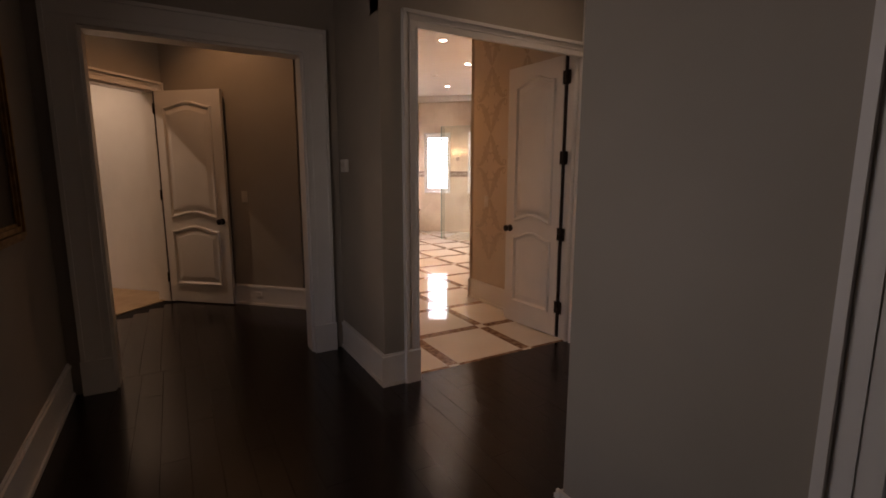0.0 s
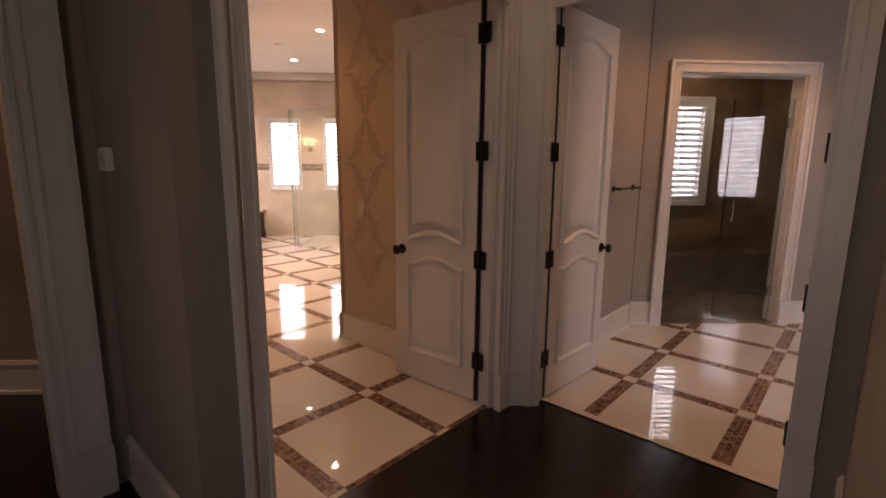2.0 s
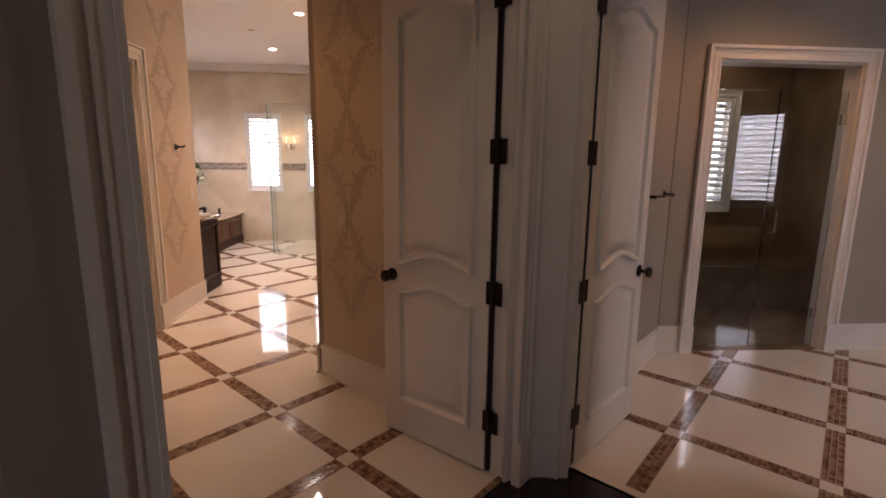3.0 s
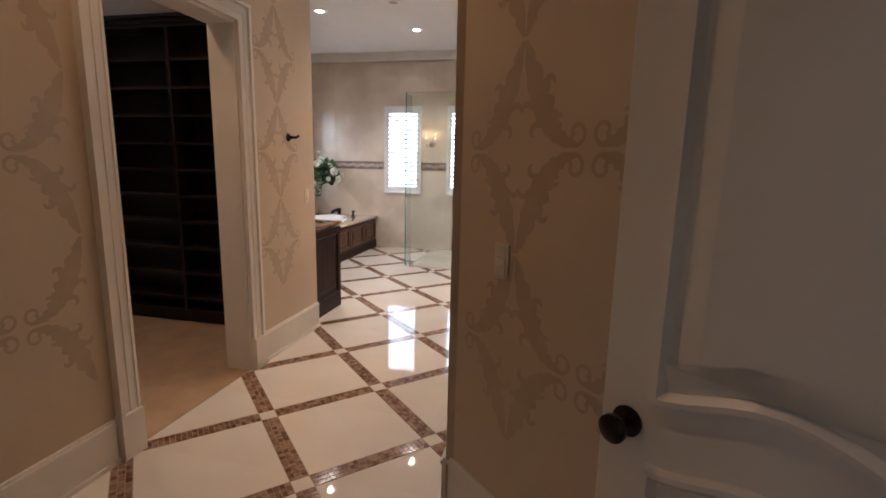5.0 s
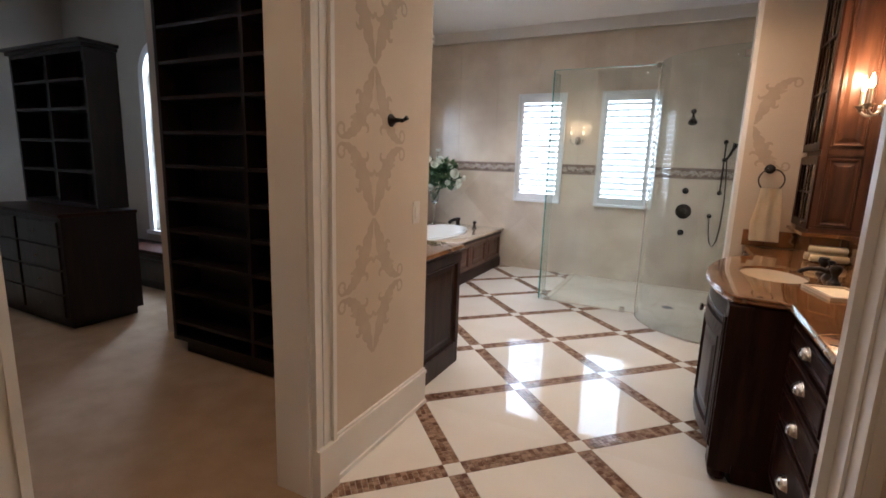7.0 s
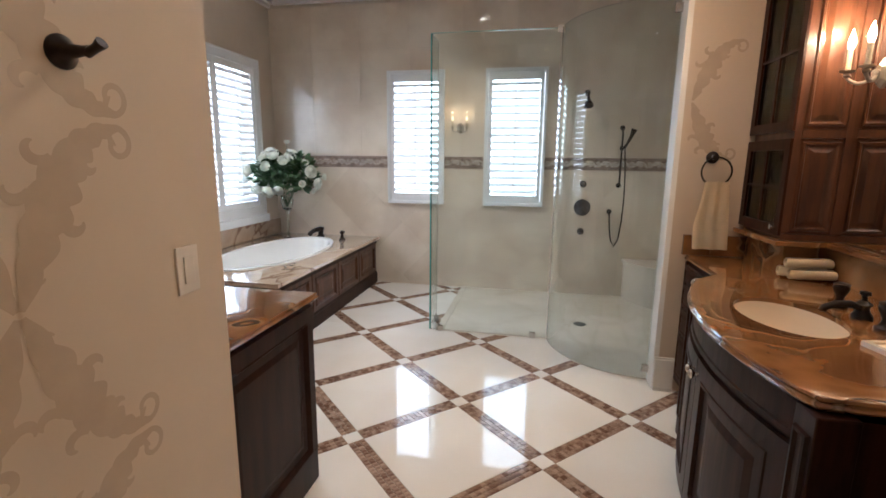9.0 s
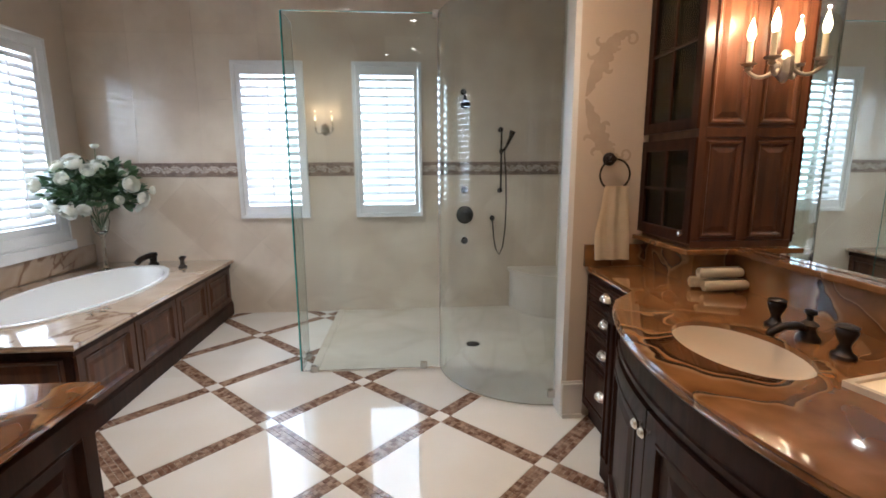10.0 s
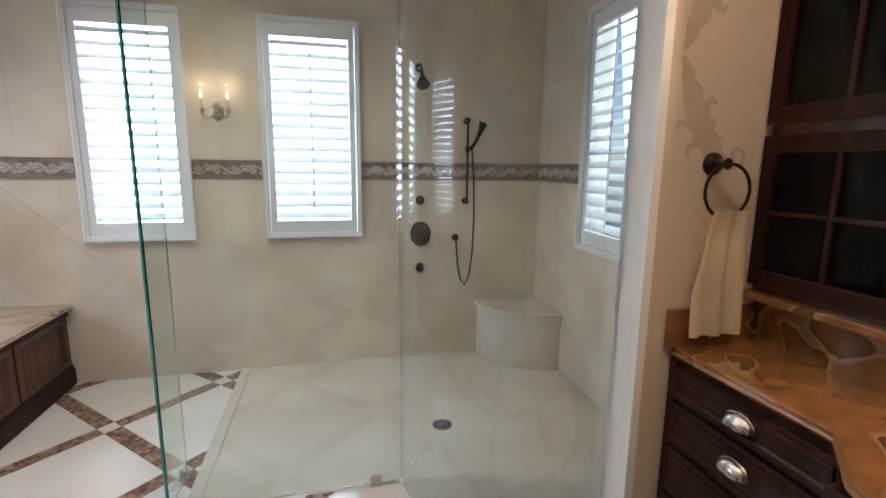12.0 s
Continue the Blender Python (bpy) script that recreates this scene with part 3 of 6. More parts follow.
def baseboard(name, m, run, a0, a1, at, out, high=0.215, mat=WHITE):
    bm = bmesh.new()
    for th, lo, hi in ((0.016, 0.0, high - 0.03), (0.022, high - 0.0299, high - 0.012), (0.012, high - 0.0119, high), (0.026, 0.0, 0.022)):
        y0, y1 = sorted((at, at + out * th))
        box(bm, a0, a1, y0, y1, lo, hi) if run == "x" else box(bm, y0, y1, a0, a1, lo, hi)
    return structure(name, bm, mat, m, "tall white moulded baseboard", "baseboard")


casing("trim_hall_opening", HALL, "x", -0.36, 0.915, 2.215, 3.57, -1, width=0.165, depth=0.15)
casing("trim_bath_door", HALL, "x", 1.40, 2.78, 2.235, 2.74, -1, width=0.10, label="white moulded casing of the bathroom double door")
casing("trim_powder_door", HALL, "y", 1.38, 2.58, 2.235, 3.02, -1, width=0.10, label="white moulded casing of the powder room double door")
casing("trim_hall_right", HALL, "y", -0.62, 0.33, 2.215, 1.21, -1, depth=0.15)
casing("trim_closet", BATH, "y", 5.15, 6.06, 2.23, -2.61, 1, depth=0.18, width=0.115, label="cream-white casing of the closet opening")
structure("trim_linen", boxes((-1.082, -1.0605, 5.60, 5.762, 0.0, 2.95), (-1.098, -1.0825, 5.735, 5.762, 0.0, 2.95), (-1.09, -1.0825, 5.60, 5.622, 0.0, 2.95), (-1.088, -1.0825, 5.665, 5.68, 0.0, 2.95), (-1.082, -0.95, 5.7625, 5.78, 0.0, 2.95)), WHITE, BATH, "white moulded trim at the wall end", "trim")
baseboard("baseboard_linen", BATH, "y", 5.12, 5.60, -1.06, -1)
casing("trim_bedroom", BATH, "y", 3.36, 4.09, 2.2, -4.162, 1, depth=0.148, width=0.10)
casing("trim_steam", BATH, "x", 1.785, 2.90, 2.215, 5.4, -1, depth=0.14, width=0.095)
baseboard("baseboard_hall_left", HALL, "y", -2.5, 3.568, -0.6, 1)
baseboard("baseboard_corridor_left", HALL, "y", 3.73, 5.24, -0.6, 1)
baseboard("baseboard_thermostat", HALL, "y", 2.742, 3.568, 1.16, -1)
baseboard("baseboard_corridor_right", HALL, "y", 3.73, 4.80, 1.16, -1)
baseboard("baseboard_double_door", HALL, "x", 1.134, 1.294, 2.74, -1)
baseboard("baseboard_hall_right", HALL, "y", 0.455, 1.205, 1.21, -1)
baseboard("baseboard_hall_return", HALL, "x", 1.19, 3.0, 1.18, 1)
baseboard("baseboard_corridor", BATH, "x", -4.1, -2.56, 4.2, -1)
baseboard("baseboard_vestibule", HALL, "y", 2.95, 4.40, 2.9, -1)
baseboard("baseboard_vestibule_left", HALL, "y", 2.90, 4.98, 1.34, 1)
baseboard("baseboard_closet_near", BATH, "y", 4.30, 5.02, -2.61, 1)
baseboard("baseboard_closet_wall", BATH, "y", 6.18, 7.0, -2.61, 1)
baseboard("baseboard_towel", BATH, "x", -1.016, -0.9, 8.85, -1)
baseboard("baseboard_powder_left", HALL, "x", 3.17, 4.80, 2.742, -1)
baseboard("baseboard_powder_shower", BATH, "x", 1.46, 1.685, 5.4, -1)
baseboard("baseboard_powder_shower_side", BATH, "x", 3.0, 3.738, 5.4, -1)
# hollow post between the doorways: beads at both edges, a cove between them
bm = bmesh.new()
d = Vector((0.23, -0.21)).normalized()
nrm = Vector((-0.21, -0.23)).normalized()
P0 = Vector((2.79, 2.80))


def cove(lift, n=18):
    """Points across the post's face, with the beads and the hollow."""
    prof = [(0.0, 0.022), (0.022, 0.022), (0.026, 0.014), (0.040, 0.014), (0.046, 0.026), (0.060, 0.028), (0.068, 0.018)]
    prof += [(0.068 + 0.175 * k / n, 0.018 - 0.016 * math.sin(math.pi * k / n)) for k in range(1, n)]
    prof += [(0.311 - a, t) for a, t in reversed(prof[:7])]
    return [tuple(P0 + d * a + nrm * (t + lift)) for a, t in prof]


prism(bm, [tuple(P0)] + cove(0.0) + [tuple(P0 + d * 0.311)], 0.2205, 2.9)
prism(bm, [tuple(P0)] + cove(0.012) + [tuple(P0 + d * 0.311)], 0.0, 0.205)
prism(bm, [tuple(P0)] + cove(0.007) + [tuple(P0 + d * 0.311)], 0.2052, 0.22)
structure("trim_post", bm, WHITE, HALL, "white moulded pilaster between the doorways", "trim")
structure("trim_towel_wall", boxes((-1.02, -0.99, 8.846, 8.984, 0.0, 2.95)), WHITE, BATH, "white edge trim beside the shower glass", "trim")


# ---- windows with plantation shutters ----
def shutter_window(name, m, width, low, high, panels, label, slats=16, tilt=-38.0, frame_w=0.030, sill=False, rail=0.082):
    """Local frame: x along the wall, y into the room, origin on the wall's face at floor level, centred."""
    e = thing(name, m, label, "window", kind="structure")
    h = width / 2
    f = boxes((-h, -h + frame_w, 0.001, 0.035, low, high), (h - frame_w, h, 0.001, 0.035, low, high),
              (-h + frame_w, h - frame_w, 0.001, 0.035, high - frame_w, high), (-h + frame_w, h - frame_w, 0.001, 0.035, low, low + frame_w),
              (-h, -h + 0.014, 0.035, 0.045, low, high), (h - 0.014, h, 0.035, 0.045, low, high), (-h + 0.014, h - 0.014, 0.035, 0.045, high - 0.014, high), (-h + 0.014, h - 0.014, 0.035, 0.045, low, low + 0.014))
    part("window_frame", f, SHUTTER, e)
    part("pane", boxes((-h + 0.04, h - 0.04, -0.12, -0.114, low + 0.04, high - 0.04)), PANE, e).visible_shadow = False
    x0, x1 = -h + frame_w + 0.002, h - frame_w - 0.002
    pw = (x1 - x0) / panels
    z0, z1 = low + frame_w + 0.002, high - frame_w - 0.002
    st = 0.040
    pitch = (z1 - z0 - 2 * rail) / slats
    sw = pw - 2 * st - 0.004
    c, s = math.cos(radians(tilt)), math.sin(radians(tilt))
    bm = bmesh.new()
    ring = [(0.034 * math.cos(a), 0.0045 * math.sin(a)) for a in [k * math.pi / 4 for k in range(8)]]
    pts = [(y * c - z * s, y * s + z * c) for y, z in ring]
    a = [bm.verts.new((-sw / 2, y, z)) for y, z in pts]
    b = [bm.verts.new((sw / 2, y, z)) for y, z in pts]
    for k in range(8):
        bm.faces.new((a[k], a[(k + 1) % 8], b[(k + 1) % 8], b[k]))
    bm.faces.new(a[::-1])
    bm.faces.new(b)
    slat_mesh = finish("slat", bm, SHUTTER)
    for p in range(panels):
        cx = x0 + (p + 0.5) * pw
        q = part("shutter_panel", boxes((cx - pw / 2 + 0.001, cx - pw / 2 + st, -0.004, 0.024, z0, z1), (cx + pw / 2 - st, cx + pw / 2 - 0.001, -0.004, 0.024, z0, z1),
                 (cx - pw / 2 + st, cx + pw / 2 - st, -0.004, 0.024, z0, z0 + rail), (cx - pw / 2 + st, cx + pw / 2 - st, -0.004, 0.024, z1 - rail, z1)), SHUTTER, e)
        for k in range(slats):
            ob = new("slat", slat_mesh)
            ob.parent = q
            ob.location = (cx, 0.008, z0 + rail + (k + 0.5) * pitch)
            ob.rotation_euler = (radians(random.uniform(-1.5, 1.5)), 0, 0)
        part("tilt_rod", boxes((cx - 0.004, cx + 0.004, 0.040, 0.047, z0 + rail + 0.05, z1 - rail - 0.04)), SHUTTER, q)
    if sill:
        part("window_sill", boxes((-h - 0.03, h + 0.03, 0.001, 0.06, low - 0.085, low - 0.002), bevel=0.006), SHUTTER, e)
    return e


def facing(fr, x, y, turn):
    """A pose on a wall: turn 180 for one that faces -y, 90 for -x, -90 for +x."""
    return fr @ pose(x, y, 0, 0, 0, turn)


shutter_window("window_1", facing(BATH, -3.093, 10.98, 180), 0.63, 0.93, 2.335, 1, "tall white window with open plantation shutters")
shutter_window("window_2", facing(BATH, -2.030, 10.98, 180), 0.63, 0.93, 2.335, 1, "tall white window with open plantation shutters")
shutter_window("window_3", facing(BATH, -0.38, 9.995, 90), 0.63, 0.92, 2.33, 1, "tall white shower window with open plantation shutters")
shutter_window("window_4", facing(BATH, -4.78, 9.94, -90), 1.44, 0.80, 2.42, 2, "wide white window with two plantation shutters above the tub", frame_w=0.09, slats=19, sill=True, tilt=-52.0, rail=0.06)
shutter_window("window_5", facing(BATH, 2.66, 6.9, 180), 0.72, 0.98, 2.24, 1, "white shuttered window in the steam shower", slats=15, tilt=-50.0, frame_w=0.055, rail=0.06)
shutter_window("window_6", facing(HALL, 4.9, -1.6, 0), 0.72, 0.88, 2.32, 1, "white shuttered powder room window", slats=15, tilt=-30.0, frame_w=0.055, rail=0.06)
DAY = (0.93, 0.97, 1.0)
daylight(BATH, (-3.093, 11.30, 1.635), (0, -1, -0.12), 0.8, 1.7, 26, DAY)
daylight(BATH, (-2.030, 11.30, 1.635), (0, -1, -0.12), 0.8, 1.7, 26, DAY)
daylight(BATH, (-0.06, 9.995, 1.635), (-1, 0, -0.12), 0.8, 1.7, 20, DAY)
daylight(BATH, (-5.12, 9.94, 1.6), (1, 0, -0.12), 1.7, 1.9, 90, DAY)
daylight(BATH, (2.66, 7.25, 1.6), (0, -1, -0.1), 0.9, 1.6, 14, (0.9, 0.95, 1.0))
daylight(HALL, (4.9, -1.95, 1.6), (0, 1, -0.1), 0.9, 1.8, 38, (0.88, 0.94, 1.0))
# added lamp with no known window, brightens the hall's right-hand walls
daylight(HALL, (-0.85, 1.45, 1.4), (1, 0, 0), 1.0, 1.8, 3.2, (1.0, 0.95, 0.87))
daylight(BATH, (-6.39, 8.3, 1.5), (0, -1, -0.15), 0.7, 2.1, 95, (0.84, 0.94, 1.0))


# ---- doors ----
def arched(x0, x1, z0, z1, rise, up=True, seg=12, both=False):
    """A panel's outline whose head (and, both, whose foot) is a shallow bow."""
    pts = []
    if both:
        for i in range(seg + 1):
            k = i / seg
            pts.append((x0 + (x1 - x0) * k, z0 + rise * (0.5 - 0.5 * math.cos(2 * math.pi * k))))
    else:
        pts += [(x0, z0), (x1, z0)]
    for i in range(seg + 1):
        k = 1 - i / seg
        pts.append((x0 + (x1 - x0) * k, z1 + (rise * (0.5 - 0.5 * math.cos(2 * math.pi * k)) if up else 0)))
    return pts


PANEL = [(0.0, -0.0005), (0.007, 0.016), (0.018, 0.017), (0.032, 0.002), (0.044, 0.001), (0.088, 0.010)]


def knob(bm, m):
    lathe(bm, [(0.032, 0.0), (0.033, 0.006), (0.022, 0.010), (0.010, 0.014), (0.010, 0.034), (0.022, 0.040), (0.030, 0.050), (0.030, 0.060), (0.020, 0.068), (0.0, 0.070)], m, 18)


def door(name, m, width, height, label, hinges=4, knob_z=0.885, plates=True):
    """Local frame: hinge edge on the z axis, leaf along +x, 40 mm thick about y = 0."""
    e = thing(name, m, label, "door")
    leaf = part("leaf", boxes((0.022, width, -0.02, 0.02, 0.012, height), bevel=0.002), WHITE, e)
    # dark filler strip, coloured as the shade in the gap beside the jamb
    part("hinge_strip", boxes((0.002, 0.0215, -0.012, 0.012, 0.012, height)), ESPRESSO, e, "dark strip standing in for the shaded gap at the hinge edge")
    a, b = 0.105, width - 0.105
    mid = 0.405 * height
    for s in (1, -1):
        q = Matrix.Translation((0, 0.02 * s, 0)) @ Matrix(((1 if s < 0 else 1, 0, 0, 0), (0, 0, s, 0), (0, 1, 0, 0), (0, 0, 0, 1)))
        bm = bmesh.new()
        moulded(bm, arched(a, b, mid + 0.02, height - 0.16, 0.055, both=True), PANEL, q)
        moulded(bm, arched(a, b, 0.20, mid - 0.11, 0.055), PANEL, q)
        part("panel_moulding", bm, WHITE, leaf)
        bm = bmesh.new()
        knob(bm, Matrix.Translation((width - 0.062, 0.02 * s, knob_z)) @ pose(0, 0, 0, -90 * s, 0, 0))
        part("door_knob", bm, BRONZE, leaf, "dark bronze round knob", smooth=True)
    for k in range(hinges):
        z = 0.27 + k * (height - 0.27 - 0.17) / (hinges - 1)
        w = 0.036 if plates else -0.004
        bm = boxes((-0.045 if plates else -0.006, w, 0.0202, 0.0225, z - 0.052, z + 0.052), (-0.045 if plates else -0.006, w, -0.0225, -0.0202, z - 0.052, z + 0.052), (-0.006, 0.002, -0.02, 0.02, z - 0.052, z + 0.052))
        lathe(bm, [(0.007, z - 0.058), (0.008, z - 0.054), (0.008, z + 0.054), (0.007, z + 0.058)], Matrix.Translation((-0.004, 0.026, 0)), 10)
        part("hinge", bm, BRONZE, e, "dark bronze hinge")
    return e


door("bath_door", HALL @ pose(2.785, 2.862, 0, 0, 0, 94.0), 0.665, 2.285, "white two-panel arched door standing open, bronze knob")
door("bath_door", HALL @ pose(1.385, 2.85, 0, 0, 0, 91), 0.665, 2.285, "white two-panel arched door opened against the wall")
door("powder_door", HALL @ pose(3.085, 2.605, 0, 0, 0, -3.0), 0.69, 2.285, "white two-panel arched door standing open, bronze knob")
door("powder_door", HALL @ pose(3.10, 1.362, 0, 0, 0, -2.5), 0.66, 2.285, "white two-panel arched door standing open, seen edge-on")
door("bedroom_door", BATH @ pose(-4.155, 4.085, 0, 0, 0, 4.0), 0.77, 2.2, "white two-panel door opened against the corridor wall", hinges=3, plates=False)


# ---- bathroom: large vanity ----
def ellipse(cx, cy, a, b, n=40):
    return [(cx + a * math.cos(2 * math.pi * k / n), cy + b * math.sin(2 * math.pi * k / n)) for k in range(n)]


def slab_top(bm, outer, holes, top, edge):
    """A slab with a moulded edge and holes. edge: (inset, drop) pairs from the top outwards and down."""
    loops = []
    for d, dz in edge:
        loops.append([bm.verts.new((x, y, top - dz)) for x, y in inset_loop(outer, d)])
    n = len(outer)
    for a, b in zip(loops, loops[1:]):
        for i in range(n):
            bm.faces.new((a[i], a[(i + 1) % n], b[(i + 1) % n], b[i]))
    edges = [bm.edges.get((loops[0][i], loops[0][(i + 1) % n])) for i in range(n)]
    for hole in holes:
        h = [bm.verts.new((x, y, top)) for x, y in hole]
        g = [bm.verts.new((x, y, top - edge[-1][1])) for x, y in hole]
        k = len(hole)
        for i in range(k):
            bm.faces.new((h[i], h[(i + 1) % k], g[(i + 1) % k], g[i]))
        edges += [bm.edges.get((h[i], h[(i + 1) % k])) for i in range(k)]
    bmesh.ops.triangle_fill(bm, use_beauty=True, use_dissolve=False, edges=edges)
    bottom = [bm.edges.get((loops[-1][i], loops[-1][(i + 1) % n])) for i in range(n)]
    if not holes:
        bm.faces.new(loops[-1])
    return bottom


CV, CU, CTOP = 7.52, 0.323, 0.872
NOSE = [(0.016, 0.0), (0.008, 0.002), (0.004, 0.008), (0.007, 0.013), (0.002, 0.017), (0.0, 0.024), (0.004, 0.032), (0.012, 0.037)]


def bow(r, n=22, far=0.70, near=0.43):
    """Points on the bow front, from its far end to its near end."""
    a0, a1 = math.asin(far / r), math.asin(near / r)
    return [(CU - r * math.cos(a), CV + r * math.sin(a)) for a in [a0 - (a0 + a1) * k / n for k in range(n + 1)]]


front = bow(1.53)
outline = [(-0.392, 8.846), (-0.905, 8.846), (-0.905, 8.345), (-1.0, 8.255)] + front + [(-1.12, 7.045), (-0.925, 7.03), (-0.925, 6.404), (-0.392, 6.404)]
worktop = bmesh.new()
slab_top(worktop, outline, [ellipse(-0.888, 7.705, 0.155, 0.228)], CTOP, NOSE)
single("vanity_worktop", worktop, ONYX, BATH, "polished amber onyx vanity worktop with dark veins", "worktop", smooth=True)

basin = bmesh.new()
lathe(basin, [(1.0, 0.0), (0.985, -0.012), (0.93, -0.05), (0.80, -0.10), (0.55, -0.14), (0.25, -0.155), (0.09, -0.158)], Matrix.Translation((-0.888, 7.705, CTOP - 0.016)) @ Matrix.Diagonal((0.1546, 0.2276, 1, 1)), 40, mouth=True)
b = thing("washbasin", BATH, "oval biscuit porcelain undermount basin in the worktop", "basin")
part("bowl", basin, BISCUIT, b, smooth=True)
bm = bmesh.new()
lathe(bm, [(0.0, 0.004), (0.018, 0.004), (0.024, 0.0), (0.024, -0.004)], Matrix.Translation((-0.888, 7.705, CTOP - 0.17)), 16)
part("drain", bm, BRONZE, b)


def cup_pull(bm, m):
    """A half-round cup pull, 92 mm wide, open below: y points out of the drawer front."""
    rows = []
    for i in range(9):
        a = math.pi * i / 8
        row = []
        for k in range(7):
            t = math.pi / 2 * k / 6
            row.append(bm.verts.new(m @ Vector((0.046 * math.cos(a) * math.cos(t * 0.94), 0.003 + 0.026 * math.sin(t), 0.036 * math.sin(a) * math.cos(t * 0.94) - 0.018))))
        rows.append(row)
    for p, q in zip(rows, rows[1:]):
        for k in range(6):
            bm.faces.new((p[k], p[k + 1], q[k + 1], q[k]))
    lip = [(0.050 * math.cos(math.pi * i / 10), 0.040 * math.sin(math.pi * i / 10) - 0.018) for i in range(11)]
    back = [bm.verts.new(m @ Vector((x, 0.0, z))) for x, z in lip]
    fore = [bm.verts.new(m @ Vector((x * 0.96, 0.004, -0.018 + (z + 0.018) * 0.96))) for x, z in lip]
    for i in range(10):
        bm.faces.new((back[i], back[i + 1], fore[i + 1], fore[i]))
    bm.faces.new(fore)
    bmesh.ops.recalc_face_normals(bm, faces=bm.faces[:])


FIELD = [(0.0, -0.0005), (0.004, 0.009), (0.012, 0.010), (0.018, 0.002), (0.024, 0.001), (0.040, 0.005)]


def to_minus_x(x, y0):
    """Maps a panel's own x, y, z to: along -y, up, out towards -x."""
    return Matrix(((0, 0, -1, x), (-1, 0, 0, y0), (0, 1, 0, 0), (0, 0, 0, 1)))


def to_minus_y(y, x0):
    return Matrix(((1, 0, 0, x0), (0, 0, -1, y), (0, 1, 0, 0), (0, 0, 0, 1)))


def to_plus_x(x, y0):
    return Matrix(((0, 0, 1, x), (1, 0, 0, y0), (0, 1, 0, 0), (0, 0, 0, 1)))


def drawer_unit(v0, v1, label):
    e = thing("drawer_cabinet", BATH @ Matrix.Translation((-0.89, (v0 + v1) / 2, 0)), label, "cabinet", "vanity drawer units")
    h = (v1 - v0) / 2
    part("body", boxes((0.0, 0.495, -h, h, 0.09, 0.834), (0.03, 0.495, -h + 0.01, h - 0.01, 0.0, 0.09)), DARKWOOD, e)
    for z0, z1 in ((0.715, 0.815), (0.565, 0.70), (0.40, 0.55), (0.13, 0.385)):
        bm = boxes((-0.018, -0.0005, -h + 0.035, h - 0.035, z0, z1), bevel=0.002)
        moulded(bm, rect(-h + 0.048, h - 0.048, z0 + 0.014, z1 - 0.014), [(0.0, -0.0005), (0.003, 0.006), (0.010, 0.007), (0.016, 0.001), (0.026, 0.003)], to_minus_x(-0.018, 0.0))
        dr = part("drawer", bm, DARKWOOD, e)
        bm = bmesh.new()
        cup_pull(bm, Matrix.Translation((-0.0235, 0, (z0 + z1) / 2 + 0.012)) @ pose(0, 0, 0, 0, 0, 90))
        part("cup_pull", bm, NICKEL, dr, "polished nickel cup pull", smooth=True)
    part("moulding", boxes((-0.008, -0.0005, -h, h, 0.0905, 0.12), (-0.008, -0.0005, -h, -h + 0.03, 0.12, 0.83), (-0.008, -0.0005, h - 0.03, h, 0.12, 0.83)), DARKWOOD, e)
    return e


drawer_unit(8.275, 8.842, "dark cherry drawer cabinet with nickel cup pulls")
drawer_unit(6.408, 7.02, "dark cherry drawer cabinet with nickel cup pulls")
e = thing("bow_front_cabinet", BATH @ Matrix.Translation((CU, CV, 0)), "dark cherry bow-front sink cabinet with paired doors", "cabinet")
shift = [(u - CU, v - CV) for u, v in bow(1.49, far=0.66, near=0.40)]
bm = bmesh.new()
prism(bm, [(-0.718, 0.735), (-1.30, 0.735)] + shift + [(-1.41, -0.497), (-0.718, -0.497)], 0.10, 0.834)
bmesh.ops.delete(bm, geom=[f for f in bm.faces if min(v.co.z for v in f.verts) > 0.83], context="FACES")
prism(bm, [(-0.718, 0.70), (-1.26, 0.70)] + [(u + 0.05, v * 0.97) for u, v in shift] + [(-1.36, -0.47), (-0.718, -0.47)], 0.0, 0.10)
part("body", bm, DARKWOOD, e)
for u0, v0, v1 in ((-1.362, 0.645, 0.735), (-1.458, -0.498, -0.408)):
    mid = (v0 + v1) / 2
    bm = boxes((u0, u0 + 0.095, v0, v1, 0.06, 0.833), bevel=0.004)
    lathe(bm, [(0.012, 0.0), (0.035, 0.012), (0.040, 0.03), (0.028, 0.05), (0.034, 0.06)], Matrix.Translation((u0 + 0.047, mid, 0)), 14)
    moulded(bm, rect(-0.032, 0.032, 0.16, 0.78), FIELD[:4], to_minus_x(u0, mid))
    part("corner_post", bm, DARKWOOD, e)


def bent_panel(bm, a0, a1, z0, z1, r, loops, n=10, arch=0.0):
    """A raised panel bent round the bow, between two angles."""
    rows = []
    for d, h in loops:
        da = d / r
        lo, hi = [], []
        for k in range(n + 1):
            f = k / n
            a = a0 + da + (a1 - a0 - 2 * da) * f
            p = Vector((-(r + h) * math.cos(a), (r + h) * math.sin(a), 0))
            lo.append(bm.verts.new(p + Vector((0, 0, z0 + d))))
            hi.append(bm.verts.new(p + Vector((0, 0, z1 - d))))
        rows.append((lo, hi))
    for (l0, h0), (l1, h1) in zip(rows, rows[1:]):
        for k in range(n):
            bm.faces.new((l0[k], l0[k + 1], l1[k + 1], l1[k]))
            bm.faces.new((h0[k], h0[k + 1], h1[k + 1], h1[k]))
        bm.faces.new((l0[0], l1[0], h1[0], h0[0]))
        bm.faces.new((l0[n], l1[n], h1[n], h0[n]))
    lo, hi = rows[-1]
    for k in range(n):
        bm.faces.new((lo[k], lo[k + 1], hi[k + 1], hi[k]))


